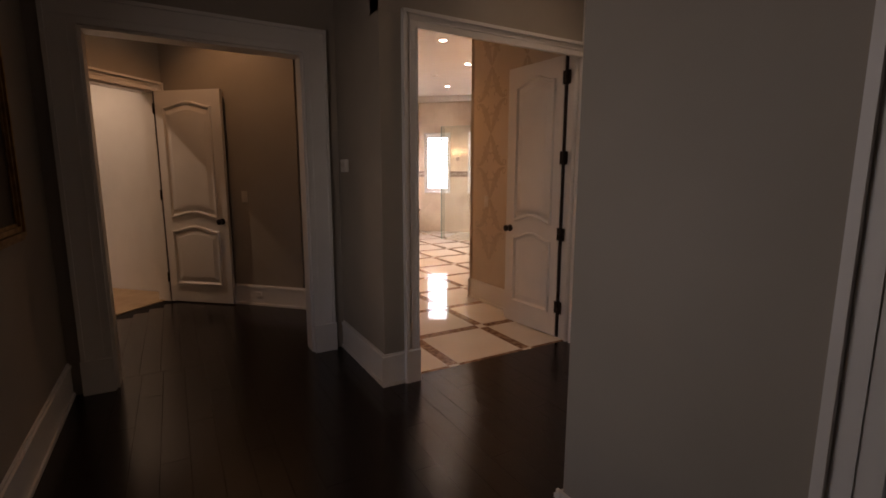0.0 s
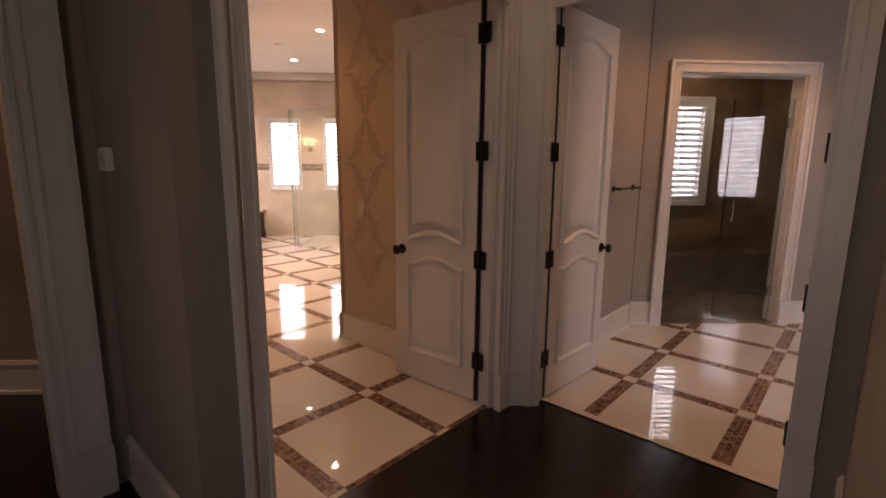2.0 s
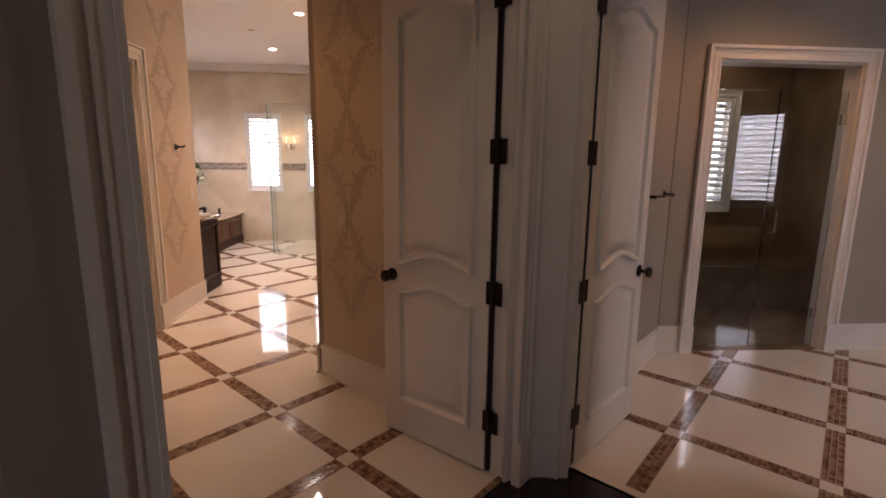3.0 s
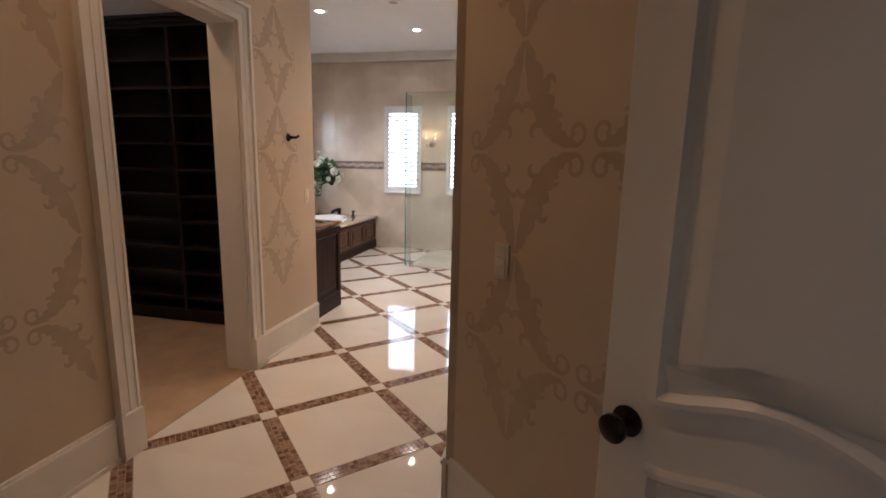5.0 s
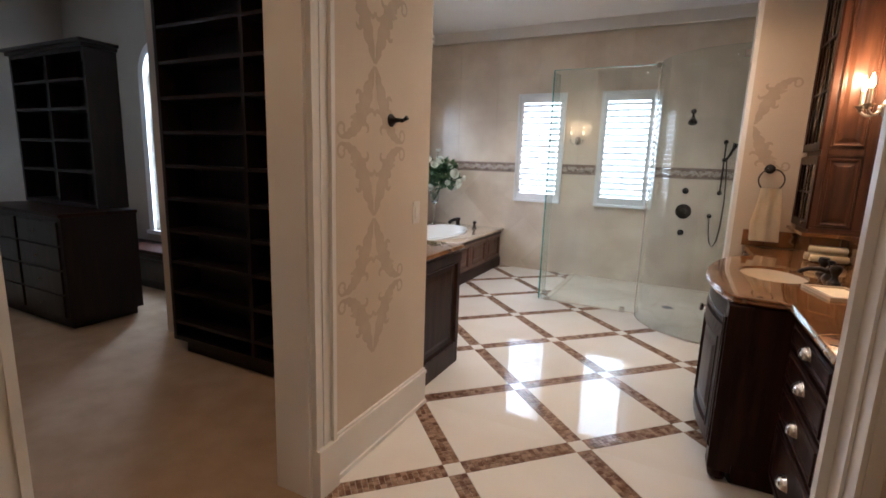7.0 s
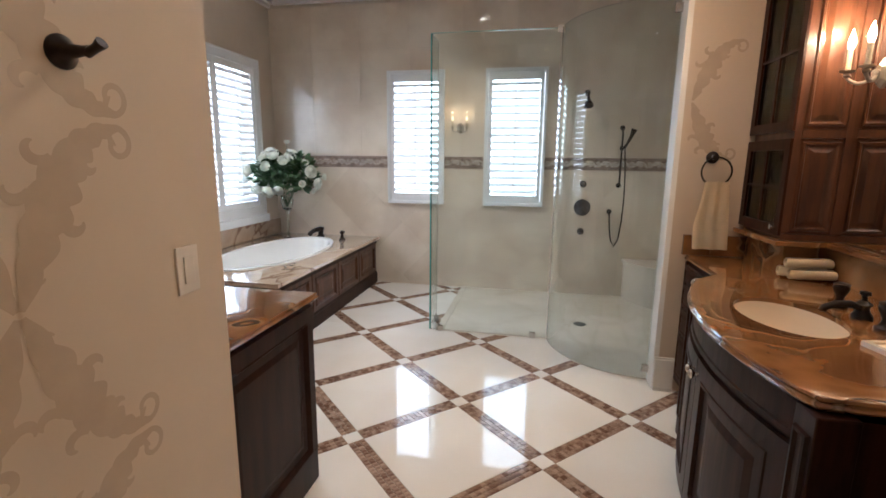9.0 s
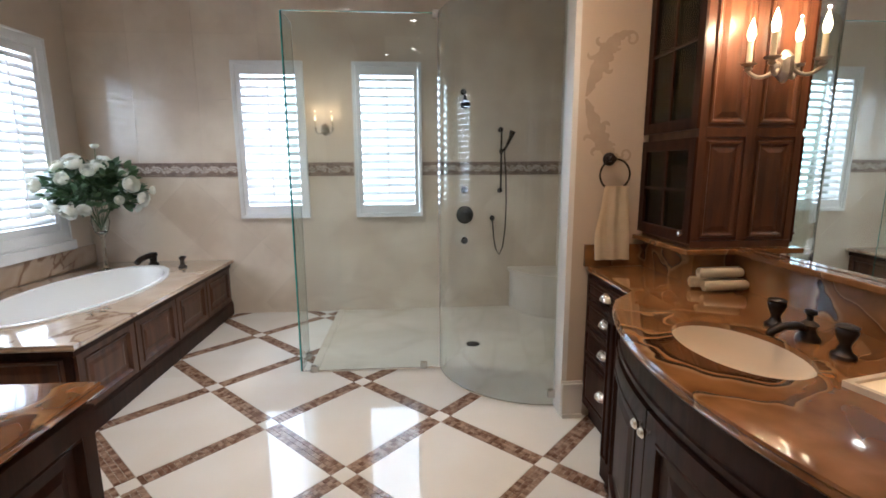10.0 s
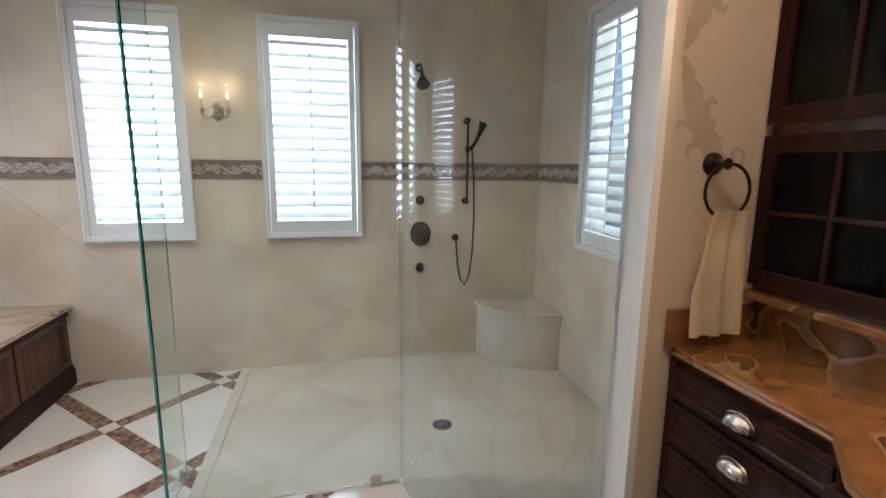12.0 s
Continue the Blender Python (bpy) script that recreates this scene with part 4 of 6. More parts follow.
for a0, a1, knob_at in ((0.094, 0.425, 0.108), (-0.268, 0.090, 0.075)):
    bm = bmesh.new()
    bent_panel(bm, a0, a1, 0.12, 0.705, 1.491, [(0.0, -0.002), (0.0, 0.016), (0.062, 0.016), (0.066, 0.020), (0.074, 0.020), (0.082, 0.006), (0.12, 0.005), (0.15, 0.011)])
    dr = part("door", bm, DARKWOOD, e)
    bm = bmesh.new()
    lathe(bm, [(0.009, 0.0), (0.007, 0.012), (0.014, 0.018), (0.017, 0.025), (0.011, 0.032), (0.0, 0.033)], Matrix.Translation((-1.507 * math.cos(knob_at), 1.507 * math.sin(knob_at), 0.65)) @ pose(0, 0, 0, 0, -90, 0), 14)
    part("knob", bm, NICKEL, dr, "small nickel knob", smooth=True)
bm = bmesh.new()
bent_panel(bm, -0.268, 0.425, 0.722, 0.825, 1.491, [(0.0, -0.002), (0.0, 0.012), (0.016, 0.012), (0.020, 0.005)], n=24)
part("apron", bm, DARKWOOD, e)

# backsplash, ledge, mirror
e = thing("backsplash", BATH, "amber onyx backsplash and ledge above the worktop", "backsplash")
part("splash", boxes((-0.42, -0.392, 6.405, 8.398, CTOP, 1.018)), ONYX, e)
part("plinth_block", boxes((-0.60, -0.392, 8.40, 8.846, CTOP, 1.018)), ONYX, e)
part("ledge", boxes((-0.455, -0.391, 6.405, 8.344, 1.0185, 1.042), bevel=0.004), ONYX, e)
part("cabinet_ledge", boxes((-0.665, -0.391, 8.345, 8.846, 1.0185, 1.042), bevel=0.004), ONYX, e)
part("end_splash", boxes((-0.925, -0.602, 8.824, 8.846, CTOP + 0.0005, 0.99)), ONYX, e)
single("mirror", boxes((-0.398, -0.391, 6.42, 8.384, 1.044, 2.72)), MIRROR, BATH, "large frameless wall mirror over the vanity", "mirror")

# tall cabinet on the ledge
e = thing("wall_cabinet", BATH @ Matrix.Translation((-0.63, 8.39, 1.043)), "tall cherry cabinet with panelled front and glazed side", "cabinet")
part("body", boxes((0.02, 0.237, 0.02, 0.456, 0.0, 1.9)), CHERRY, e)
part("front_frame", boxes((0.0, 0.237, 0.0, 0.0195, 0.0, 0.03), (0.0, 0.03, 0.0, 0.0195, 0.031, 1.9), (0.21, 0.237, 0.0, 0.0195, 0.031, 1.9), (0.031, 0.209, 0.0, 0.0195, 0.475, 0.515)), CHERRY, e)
for z0, z1 in ((0.033, 0.473), (0.517, 1.88)):
    x0, x1 = 0.032, 0.208
    bm = boxes((x0, x1, 0.006, 0.0195, z0, z1))
    moulded(bm, rect(x0 + 0.008, x1 - 0.008, z0 + 0.012, z1 - 0.012), [(0.0, -0.0005), (0.004, 0.010), (0.012, 0.010), (0.020, 0.001), (0.028, 0.0), (0.050, 0.008)], to_minus_y(0.006, 0.0))
    part("door_panel", bm, CHERRY, e)
for z0, z1, rows in ((0.02, 0.475, 2), (0.51, 1.88, 4)):
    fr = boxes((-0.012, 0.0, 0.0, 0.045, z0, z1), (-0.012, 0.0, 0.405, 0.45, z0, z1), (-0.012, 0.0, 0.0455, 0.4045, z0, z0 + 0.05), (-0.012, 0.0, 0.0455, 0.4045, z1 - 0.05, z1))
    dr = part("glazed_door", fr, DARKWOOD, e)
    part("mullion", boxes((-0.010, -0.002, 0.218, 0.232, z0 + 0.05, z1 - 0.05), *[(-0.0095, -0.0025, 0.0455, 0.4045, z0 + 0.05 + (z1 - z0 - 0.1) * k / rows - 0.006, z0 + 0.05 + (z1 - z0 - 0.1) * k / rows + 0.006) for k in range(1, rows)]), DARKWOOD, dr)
    part("pane", boxes((0.002, 0.006, 0.046, 0.404, z0 + 0.05, z1 - 0.05)), CABINET_GLASS, dr)
    # black sheet close behind the pane paints the shade of the cabinet's inside
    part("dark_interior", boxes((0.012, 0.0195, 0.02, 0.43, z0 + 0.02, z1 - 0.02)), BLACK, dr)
bm = bmesh.new()
lathe(bm, [(0.006, 0.0), (0.005, 0.012), (0.013, 0.018), (0.013, 0.026), (0.0, 0.030)], Matrix.Translation((-0.012, 0.03, 0.06)) @ pose(0, 0, 0, 0, -90, 0), 14)
part("knob", bm, NICKEL, e, "small nickel knob", smooth=True)


# ---- sconces ----
def candle(parent, p, tall, flame, r=0.0105, k=1.0):
    bm = bmesh.new()
    lathe(bm, [(0.006, -0.03), (0.016 * k, -0.022), (0.010 * k, -0.012), (0.028 * k, -0.004), (0.030 * k, 0.0), (0.013 * k, 0.003)], Matrix.Translation(p), 16)
    part("drip_cup", bm, PEWTER, parent, smooth=True)
    bm = bmesh.new()
    lathe(bm, [(r, 0.0), (r * 0.96, tall * 0.5), (r, tall)], Matrix.Translation(p), 14)
    sl = part("candle_sleeve", bm, CANDLE, parent, "ivory candle sleeve")
    bm = bmesh.new()
    z = tall
    lathe(bm, [(0.007 * k, z), (0.012 * k, z + 0.012 * k), (0.015 * k, z + 0.028 * k), (0.012 * k, z + 0.045 * k), (0.006 * k, z + 0.066 * k), (0.0, z + 0.085 * k)], Matrix.Translation(p), 14)
    part("flame_bulb", bm, flame, sl, "glowing flame-shaped bulb", smooth=True)


def arm_curve(a, b):
    """A swan-neck from the plate a to the cup b."""
    a, b = Vector(a), Vector(b)
    low = min(a.z, b.z) - 0.05
    pts = []
    for k in range(13):
        f = k / 12
        p = a.lerp(b, f)
        p.z = a.z * (1 - f) ** 2 + 2 * f * (1 - f) * low + b.z * f * f if f < 1 else b.z
        pts.append(p)
    return pts


def sconce(m, cups, label, flame, tall=0.10, k=1.0):
    """Local frame: y out of the wall, origin at the plate's centre."""
    e = thing("wall_sconce", m, label, "sconce", "candle sconces")
    bm = bmesh.new()
    hexa = [(0.042 * math.sin(k * math.pi / 3), 0.062 * math.cos(k * math.pi / 3)) for k in range(6)][::-1]
    moulded(bm, hexa, [(0.0, 0.0), (0.0, 0.008), (0.012, 0.014), (0.02, 0.022)], Matrix(((1, 0, 0, 0), (0, 0, 1, 0), (0, 1, 0, 0), (0, 0, 0, 1))))
    lathe(bm, [(0.0, 0.045), (0.014, 0.04), (0.018, 0.03), (0.013, 0.02)], pose(0, 0, 0, -90, 0, 0), 14)
    part("back_plate", bm, PEWTER, e)
    for c in cups:
        bm = bmesh.new()
        tube(bm, arm_curve((c[0] * 0.12, 0.03, -0.01), (c[0], c[1], c[2] - 0.03)), 0.0075 * k, 8)
        part("arm", bm, PEWTER, e, smooth=True)
        candle(e, c, tall, flame, 0.0105 * k, k)
    return e


s1 = BATH @ pose(-0.3985, 8.25, 1.775, 0, 0, 90)
sconce(s1, [(0.062, 0.10, 0.022), (-0.062, 0.10, 0.022)], "pewter sconce with two lit candle bulbs on the mirror", FLAME, tall=0.085)
s2 = BATH @ pose(-2.605, 10.979, 1.74, 0, 0, 180)
sconce(s2, [(0.075, 0.07, 0.01), (-0.075, 0.07, 0.01)], "small pewter sconce with two dim candle bulbs between windows", DIMFLAME, tall=0.062, k=0.62)
for m, w, p in ((s1, 4.2, (0.062, 0.10, 0.20)), (s1, 4.2, (-0.062, 0.10, 0.20)), (s2, 0.15, (0.075, 0.07, 0.157)), (s2, 0.15, (-0.075, 0.07, 0.157))):
    lamp = new("sconce_light", bpy.data.lights.new("sconce_light", "POINT"))
    lamp.data.energy, lamp.data.color, lamp.data.shadow_soft_size = w * 1.5, (1.0, 0.66, 0.34), 0.003
    lamp.matrix_world = m @ Matrix.Translation(p)


# ---- taps ----
def cross_tap(parent, p):
    bm = bmesh.new()
    lathe(bm, [(0.034, 0.0), (0.032, 0.012), (0.020, 0.022), (0.014, 0.045), (0.018, 0.06), (0.026, 0.078), (0.030, 0.095), (0.026, 0.106), (0.030, 0.112), (0.022, 0.118), (0.0, 0.12)], Matrix.Translation(p), 18)
    part("tap_handle", bm, BRONZE, parent, smooth=True)


e = thing("basin_faucet", BATH @ Matrix.Translation((-0.645, 7.728, CTOP)) @ Matrix.Diagonal((0.88, 1.0, 0.80, 1.0)), "oil-rubbed bronze widespread basin faucet with two handles", "faucet")
bm = bmesh.new()
lathe(bm, [(0.036, 0.0), (0.034, 0.014), (0.024, 0.03), (0.020, 0.05), (0.028, 0.065), (0.018, 0.075), (0.010, 0.08), (0.009, 0.10), (0.019, 0.108), (0.017, 0.12), (0.0, 0.124)], seg=18)
tube(bm, [(0, 0, 0.045), (-0.05, 0, 0.062), (-0.10, 0, 0.058), (-0.135, 0, 0.04), (-0.14, 0, 0.025)], [0.016, 0.016, 0.015, 0.014, 0.015], 10)
part("spout", bm, BRONZE, e, smooth=True)
cross_tap(e, (0.0, 0.13, 0))
cross_tap(e, (-0.01, -0.13, 0))


def rolled_towel(m, r, length, group):
    bm = bmesh.new()
    prof = []
    for k in range(70):
        a = k / 69 * 2 * math.pi * 3.2
        prof.append((r * (0.22 + 0.78 * k / 69), a))
    rows = []
    for x in (-length / 2, -length / 2 + 0.006, -length * 0.25, 0, length * 0.25, length / 2 - 0.006, length / 2):
        q = 0.94 if abs(x) > length / 2 - 0.003 else 1.0
        rows.append([bm.verts.new((x, q * d * math.cos(a), q * d * math.sin(a) * 0.92)) for d, a in prof])
    for p, q in zip(rows, rows[1:]):
        for k in range(len(prof) - 1):
            bm.faces.new((p[k], p[k + 1], q[k + 1], q[k]))
    bmesh.ops.solidify(bm, geom=bm.faces[:], thickness=r * 0.16)
    return single("rolled_towel", bm, TOWEL, m, "rolled ivory hand towel on the onyx worktop", "towel", group, smooth=True)


rolled_towel(BATH @ pose(-0.535, 8.345, CTOP + 0.029, 0, 0, -3), 0.028, 0.20, "rolled hand towels")
rolled_towel(BATH @ pose(-0.525, 8.283, CTOP + 0.029, 0, 0, 2), 0.028, 0.19, "rolled hand towels")
rolled_towel(BATH @ pose(-0.528, 8.315, CTOP + 0.076, 0, 0, 1), 0.027, 0.19, "rolled hand towels")
e = thing("tray", BATH @ pose(-0.70, 7.33, CTOP, 0, 0, 12), "small ivory rectangular tray with a striped inset", "tray")
part("rim", boxes((-0.09, 0.09, -0.13, -0.115, 0, 0.016), (-0.09, 0.09, 0.115, 0.13, 0, 0.016), (-0.09, -0.075, -0.115, 0.115, 0, 0.016), (0.075, 0.09, -0.115, 0.115, 0, 0.016)), BISCUIT, e)
part("inset", boxes((-0.075, 0.075, -0.115, 0.115, 0, 0.008)), TOWEL, e)

# towel ring with a hanging towel
e = thing("towel_ring", BATH @ Matrix.Translation((-0.815, 8.848, 1.434)), "dark bronze towel ring on the stencilled wall", "towel ring")
bm = bmesh.new()
lathe(bm, [(0.034, 0.0), (0.034, 0.006), (0.024, 0.012), (0.014, 0.02), (0.012, 0.05), (0.017, 0.058), (0.0, 0.064)], pose(0, 0, 0, 90, 0, 0), 18)
part("rosette", bm, BRONZE, e, smooth=True)
bm = bmesh.new()
tube(bm, [(0.012 + 0.078 * math.sin(a), -0.055, -0.078 + 0.078 * math.cos(a)) for a in [k * math.pi / 14 for k in range(28)]], 0.005, 8, closed=True)
part("ring", bm, BRONZE, e, smooth=True)
bm = bmesh.new()
rows = []
for k in range(15):
    z = -k / 14 * 0.385
    w = 0.062 + 0.030 * min(1, k / 9)
    rows.append([bm.verts.new((x * w + 0.004 * math.sin(k * 0.5), -0.012 - 0.010 * math.cos(x * 7.5 + 0.3 * math.sin(k * 0.4)) * min(1, 0.3 + k / 6) - (0.018 * (1 - k / 3) ** 2 if k < 3 else 0), z)) for x in [-1 + i / 8 for i in range(17)]])
for p, q in zip(rows, rows[1:]):
    for i in range(16):
        bm.faces.new((p[i], p[i + 1], q[i + 1], q[i]))
bmesh.ops.solidify(bm, geom=bm.faces[:], thickness=0.022)
single("hand_towel", bm, TOWEL, BATH @ Matrix.Translation((-0.80, 8.80, 1.300)), "ivory hand towel hanging from the ring", "towel", smooth=True)

# ---- small vanity beyond the closet wall ----
e = thing("side_vanity_cabinet", BATH @ Matrix.Translation((-2.702, 7.004, 0)), "dark cherry vanity cabinet with a panelled end", "cabinet")
bm = boxes((-2.06, 0.0, 0.0, 0.63, 0.10, 0.80), (-2.06, -0.03, 0.0, 0.58, 0.0, 0.10))
part("body", bm, DARKWOOD, e)
part("base_rail", boxes((0.0005, 0.018, 0.0, 0.635, 0.0, 0.15), bevel=0.003), DARKWOOD, e)
part("stile", boxes((0.0005, 0.018, 0.0, 0.045, 0.151, 0.74)), DARKWOOD, e)
part("stile", boxes((0.0005, 0.018, 0.59, 0.635, 0.151, 0.74)), DARKWOOD, e)
part("top_rail", boxes((0.0005, 0.022, 0.0, 0.64, 0.741, 0.80)), DARKWOOD, e)
bm = bmesh.new()
moulded(bm, rect(0.046, 0.589, 0.152, 0.739), [(0.0, 0.018), (0.006, 0.022), (0.014, 0.012), (0.02, 0.004), (0.05, 0.004), (0.075, 0.010)], to_plus_x(0.0, 0.0))
part("end_panel", bm, DARKWOOD, e)
bm = bmesh.new()
slab_top(bm, [(-2.063, 0.0), (0.022, 0.0), (0.022, 0.69), (-2.063, 0.69)], [], 0.845, NOSE)
single("side_vanity_worktop", bm, ONYX, BATH @ Matrix.Translation((-2.702, 7.004, 0)), "polished amber onyx worktop of the side vanity", "worktop", smooth=True)

# ---- bathtub ----
e = thing("bathtub", BATH @ Matrix.Translation((-4.15, 9.87, -0.04)), "built-in oval white tub", "bathtub")
bm = bmesh.new()
lathe(bm, [(1.05, 0.576), (1.045, 0.592), (1.0, 0.596), (0.965, 0.588), (0.94, 0.55), (0.88, 0.38), (0.78, 0.22), (0.60, 0.15), (0.3, 0.135), (0.0, 0.133)], Matrix.Diagonal((0.385, 0.80, 1, 1)), 48, mouth=True)
part("tub_shell", bm, PORCELAIN, e, "glossy white porcelain shell", smooth=True)
deck = bmesh.new()
slab_top(deck, [(-4.776, 8.79), (-3.525, 8.79), (-3.525, 10.976), (-4.776, 10.976)], [ellipse(-4.15, 9.87, 0.385, 0.80, 48)], 0.537, NOSE)
single("tub_deck", deck, ONYX_TUB, BATH, "polished brown-veined stone tub deck", "deck", smooth=True)
e = thing("tub_surround", BATH @ Matrix.Translation((-3.59, 8.85, 0)), "dark cherry panelled tub surround", "cabinet")
part("front", boxes((-0.05, 0.0, 0.0, 2.125, 0.0, 0.499)), DARKWOOD, e)
part("end", boxes((-1.186, -0.0505, 0.0, 0.05, 0.0, 0.499)), DARKWOOD, e)
part("skirting", boxes((0.0005, 0.03, -0.03, 2.125, 0.0, 0.11)), DARKWOOD, e)
part("skirting_bead", boxes((0.0005, 0.022, -0.022, 2.125, 0.1105, 0.13)), DARKWOOD, e)
part("end_skirting", boxes((-1.186, 0.0, -0.03, -0.0005, 0.0, 0.11)), DARKWOOD, e)
part("end_bead", boxes((-1.186, 0.0, -0.022, -0.0005, 0.1105, 0.13)), DARKWOOD, e)
part("top_rail", boxes((0.0005, 0.028, -0.02, 2.125, 0.46, 0.498)), DARKWOOD, e)
part("end_rail", boxes((-1.186, 0.0, -0.02, -0.0005, 0.46, 0.498)), DARKWOOD, e)
for k in range(4):
    y0 = 0.015 + k * 0.53
    bm = boxes((0.0005, 0.016, y0, y0 + 0.05, 0.131, 0.459), (0.0005, 0.016, y0 + 0.465, y0 + 0.515, 0.131, 0.459), (0.0005, 0.016, y0 + 0.0505, y0 + 0.4645, 0.131, 0.165), (0.0005, 0.016, y0 + 0.0505, y0 + 0.4645, 0.42, 0.459))
    moulded(bm, rect(y0 + 0.052, y0 + 0.463, 0.167, 0.418), [(0.0, 0.014), (0.006, 0.022), (0.014, 0.008), (0.022, 0.003), (0.05, 0.003), (0.07, 0.010)], to_plus_x(0.0, 0.0))
    part("panel", bm, CHERRY, e)
for k in range(2):
    x0 = -1.17 + k * 0.58
    bm = bmesh.new()
    moulded(bm, rect(x0, x0 + 0.55, 0.15, 0.44), [(0.0, -0.0005), (0.006, 0.014), (0.016, 0.014), (0.03, 0.003), (0.07, 0.008)], to_minus_y(0.0, 0.0))
    part("panel", bm, CHERRY, e)
single("tub_splash", boxes((-4.777, -4.755, 8.80, 10.97, 0.539, 0.71)), ONYX_TUB, BATH, "brown onyx upstand behind the tub", "backsplash")


def lever_tap(p, turn, label):
    e = thing("tub_tap", BATH @ pose(*p, 0, 0, turn), label, "tap", "tub taps")
    bm = bmesh.new()
    lathe(bm, [(0.036, 0.0), (0.034, 0.012), (0.020, 0.024), (0.016, 0.06), (0.024, 0.075), (0.026, 0.09), (0.014, 0.10), (0.0, 0.104)], seg=16)
    part("base", bm, BRONZE, e, smooth=True)
    bm = bmesh.new()
    tube(bm, [(0, 0, 0.082), (0.03, 0, 0.088), (0.07, 0, 0.082), (0.09, 0, 0.074)], [0.012, 0.011, 0.010, 0.013], 8)
    part("lever", bm, BRONZE, e, smooth=True)
    return e


e = thing("tub_spout", BATH @ pose(-4.156, 10.78, 0.538, 0, 0, 0), "oil-rubbed bronze tub spout on the deck", "faucet")
bm = bmesh.new()
lathe(bm, [(0.045, 0.0), (0.042, 0.014), (0.028, 0.028), (0.03, 0.07), (0.040, 0.09), (0.034, 0.112), (0.0, 0.118)], seg=18)
tube(bm, [(0, 0, 0.085), (-0.02, -0.06, 0.088), (-0.04, -0.13, 0.075), (-0.05, -0.17, 0.05)], [0.028, 0.026, 0.024, 0.026], 10)
part("spout", bm, BRONZE, e, smooth=True)
lever_tap((-3.84, 10.64, 0.538), 100, "oil-rubbed bronze tub tap on the deck")
e = thing("hand_shower", BATH @ Matrix.Translation((-4.50, 9.05, 0.538)), "oil-rubbed bronze deck hand shower", "hand shower")
bm = bmesh.new()
lathe(bm, [(0.036, 0.0), (0.034, 0.012), (0.018, 0.024), (0.016, 0.08), (0.0, 0.084)], seg=16)
part("base", bm, BRONZE, e, smooth=True)
bm = bmesh.new()
tube(bm, [(0, 0, 0.07), (0.03, 0.05, 0.10), (0.06, 0.11, 0.105), (0.08, 0.15, 0.09)], [0.012, 0.011, 0.014, 0.02], 8)
part("handset", bm, BRONZE, e, smooth=True)
bm = bmesh.new()
lathe(bm, [(0.03, 0.0), (0.034, 0.01), (0.034, 0.022), (0.02, 0.027), (0.0, 0.027)], seg=18)
single("soap_dish", bm, PORCELAIN, BATH @ Matrix.Translation((-4.56, 9.35, 0.538)), "small white round dish on the tub deck", "dish", smooth=True)

# ---- flowers ----
e = thing("flower_arrangement", BATH @ Matrix.Translation((-4.44, 10.58, 0.538)), "clear glass vase of white roses and dark greenery", "flowers")
bm = bmesh.new()
lathe(bm, [(0.06, 0.0), (0.064, 0.006), (0.020, 0.022), (0.013, 0.10), (0.013, 0.26), (0.022, 0.30), (0.052, 0.34), (0.068, 0.42), (0.062, 0.46), (0.058, 0.46), (0.062, 0.42), (0.046, 0.345), (0.0, 0.315)], seg=24)
part("vase", bm, GLASS, e, "clear glass footed vase", smooth=True)
rf = random.Random(11)
leaves = bmesh.new()
heads = []
for k in range(620):
    a, el = rf.uniform(0, 2 * math.pi), rf.uniform(-1.0, 1.2)
    far = rf.uniform(0.06, 0.34)
    d = Vector((math.cos(a) * math.cos(el), math.sin(a) * math.cos(el), math.sin(el) * 0.62))
    p = Vector((0, 0, 0.70)) + d * far
    if p.y > 0.36 or p.x < -0.30:
        continue
    size, wide = rf.uniform(0.05, 0.11), rf.uniform(0.018, 0.036)
    out = (d + Vector((rf.uniform(-0.6, 0.6), rf.uniform(-0.6, 0.6), rf.uniform(-0.7, 0.4)))).normalized()
    side = out.cross(Vector((rf.uniform(-1, 1), rf.uniform(-1, 1), 1))).normalized()
    nn = out.cross(side)
    spine = [p + out * size * f - nn * 0.02 * math.sin(f * 2.4) for f in (0, 0.3, 0.65, 1)]
    l = [leaves.verts.new(q + side * wide * w) for q, w in zip(spine, (0.15, 1, 0.8, 0.05))]
    c = [leaves.verts.new(q - nn * 0.004) for q in spine]
    r = [leaves.verts.new(q - side * wide * w) for q, w in zip(spine, (0.15, 1, 0.8, 0.05))]
    for i in range(3):
        leaves.faces.new((l[i], l[i + 1], c[i + 1], c[i]))
        leaves.faces.new((c[i], c[i + 1], r[i + 1], r[i]))
for k in range(14):
    a = k * 2.4
    p = Vector((0, 0, 0.40))
    q = Vector((0.2 * math.cos(a), 0.2 * math.sin(a), 0.70))
    tube(leaves, [p + Vector((0, 0, -0.05)), p.lerp(q, 0.5), q], 0.003, 5)
part("greenery", leaves, LEAF, e, "dark green leaves and stems")


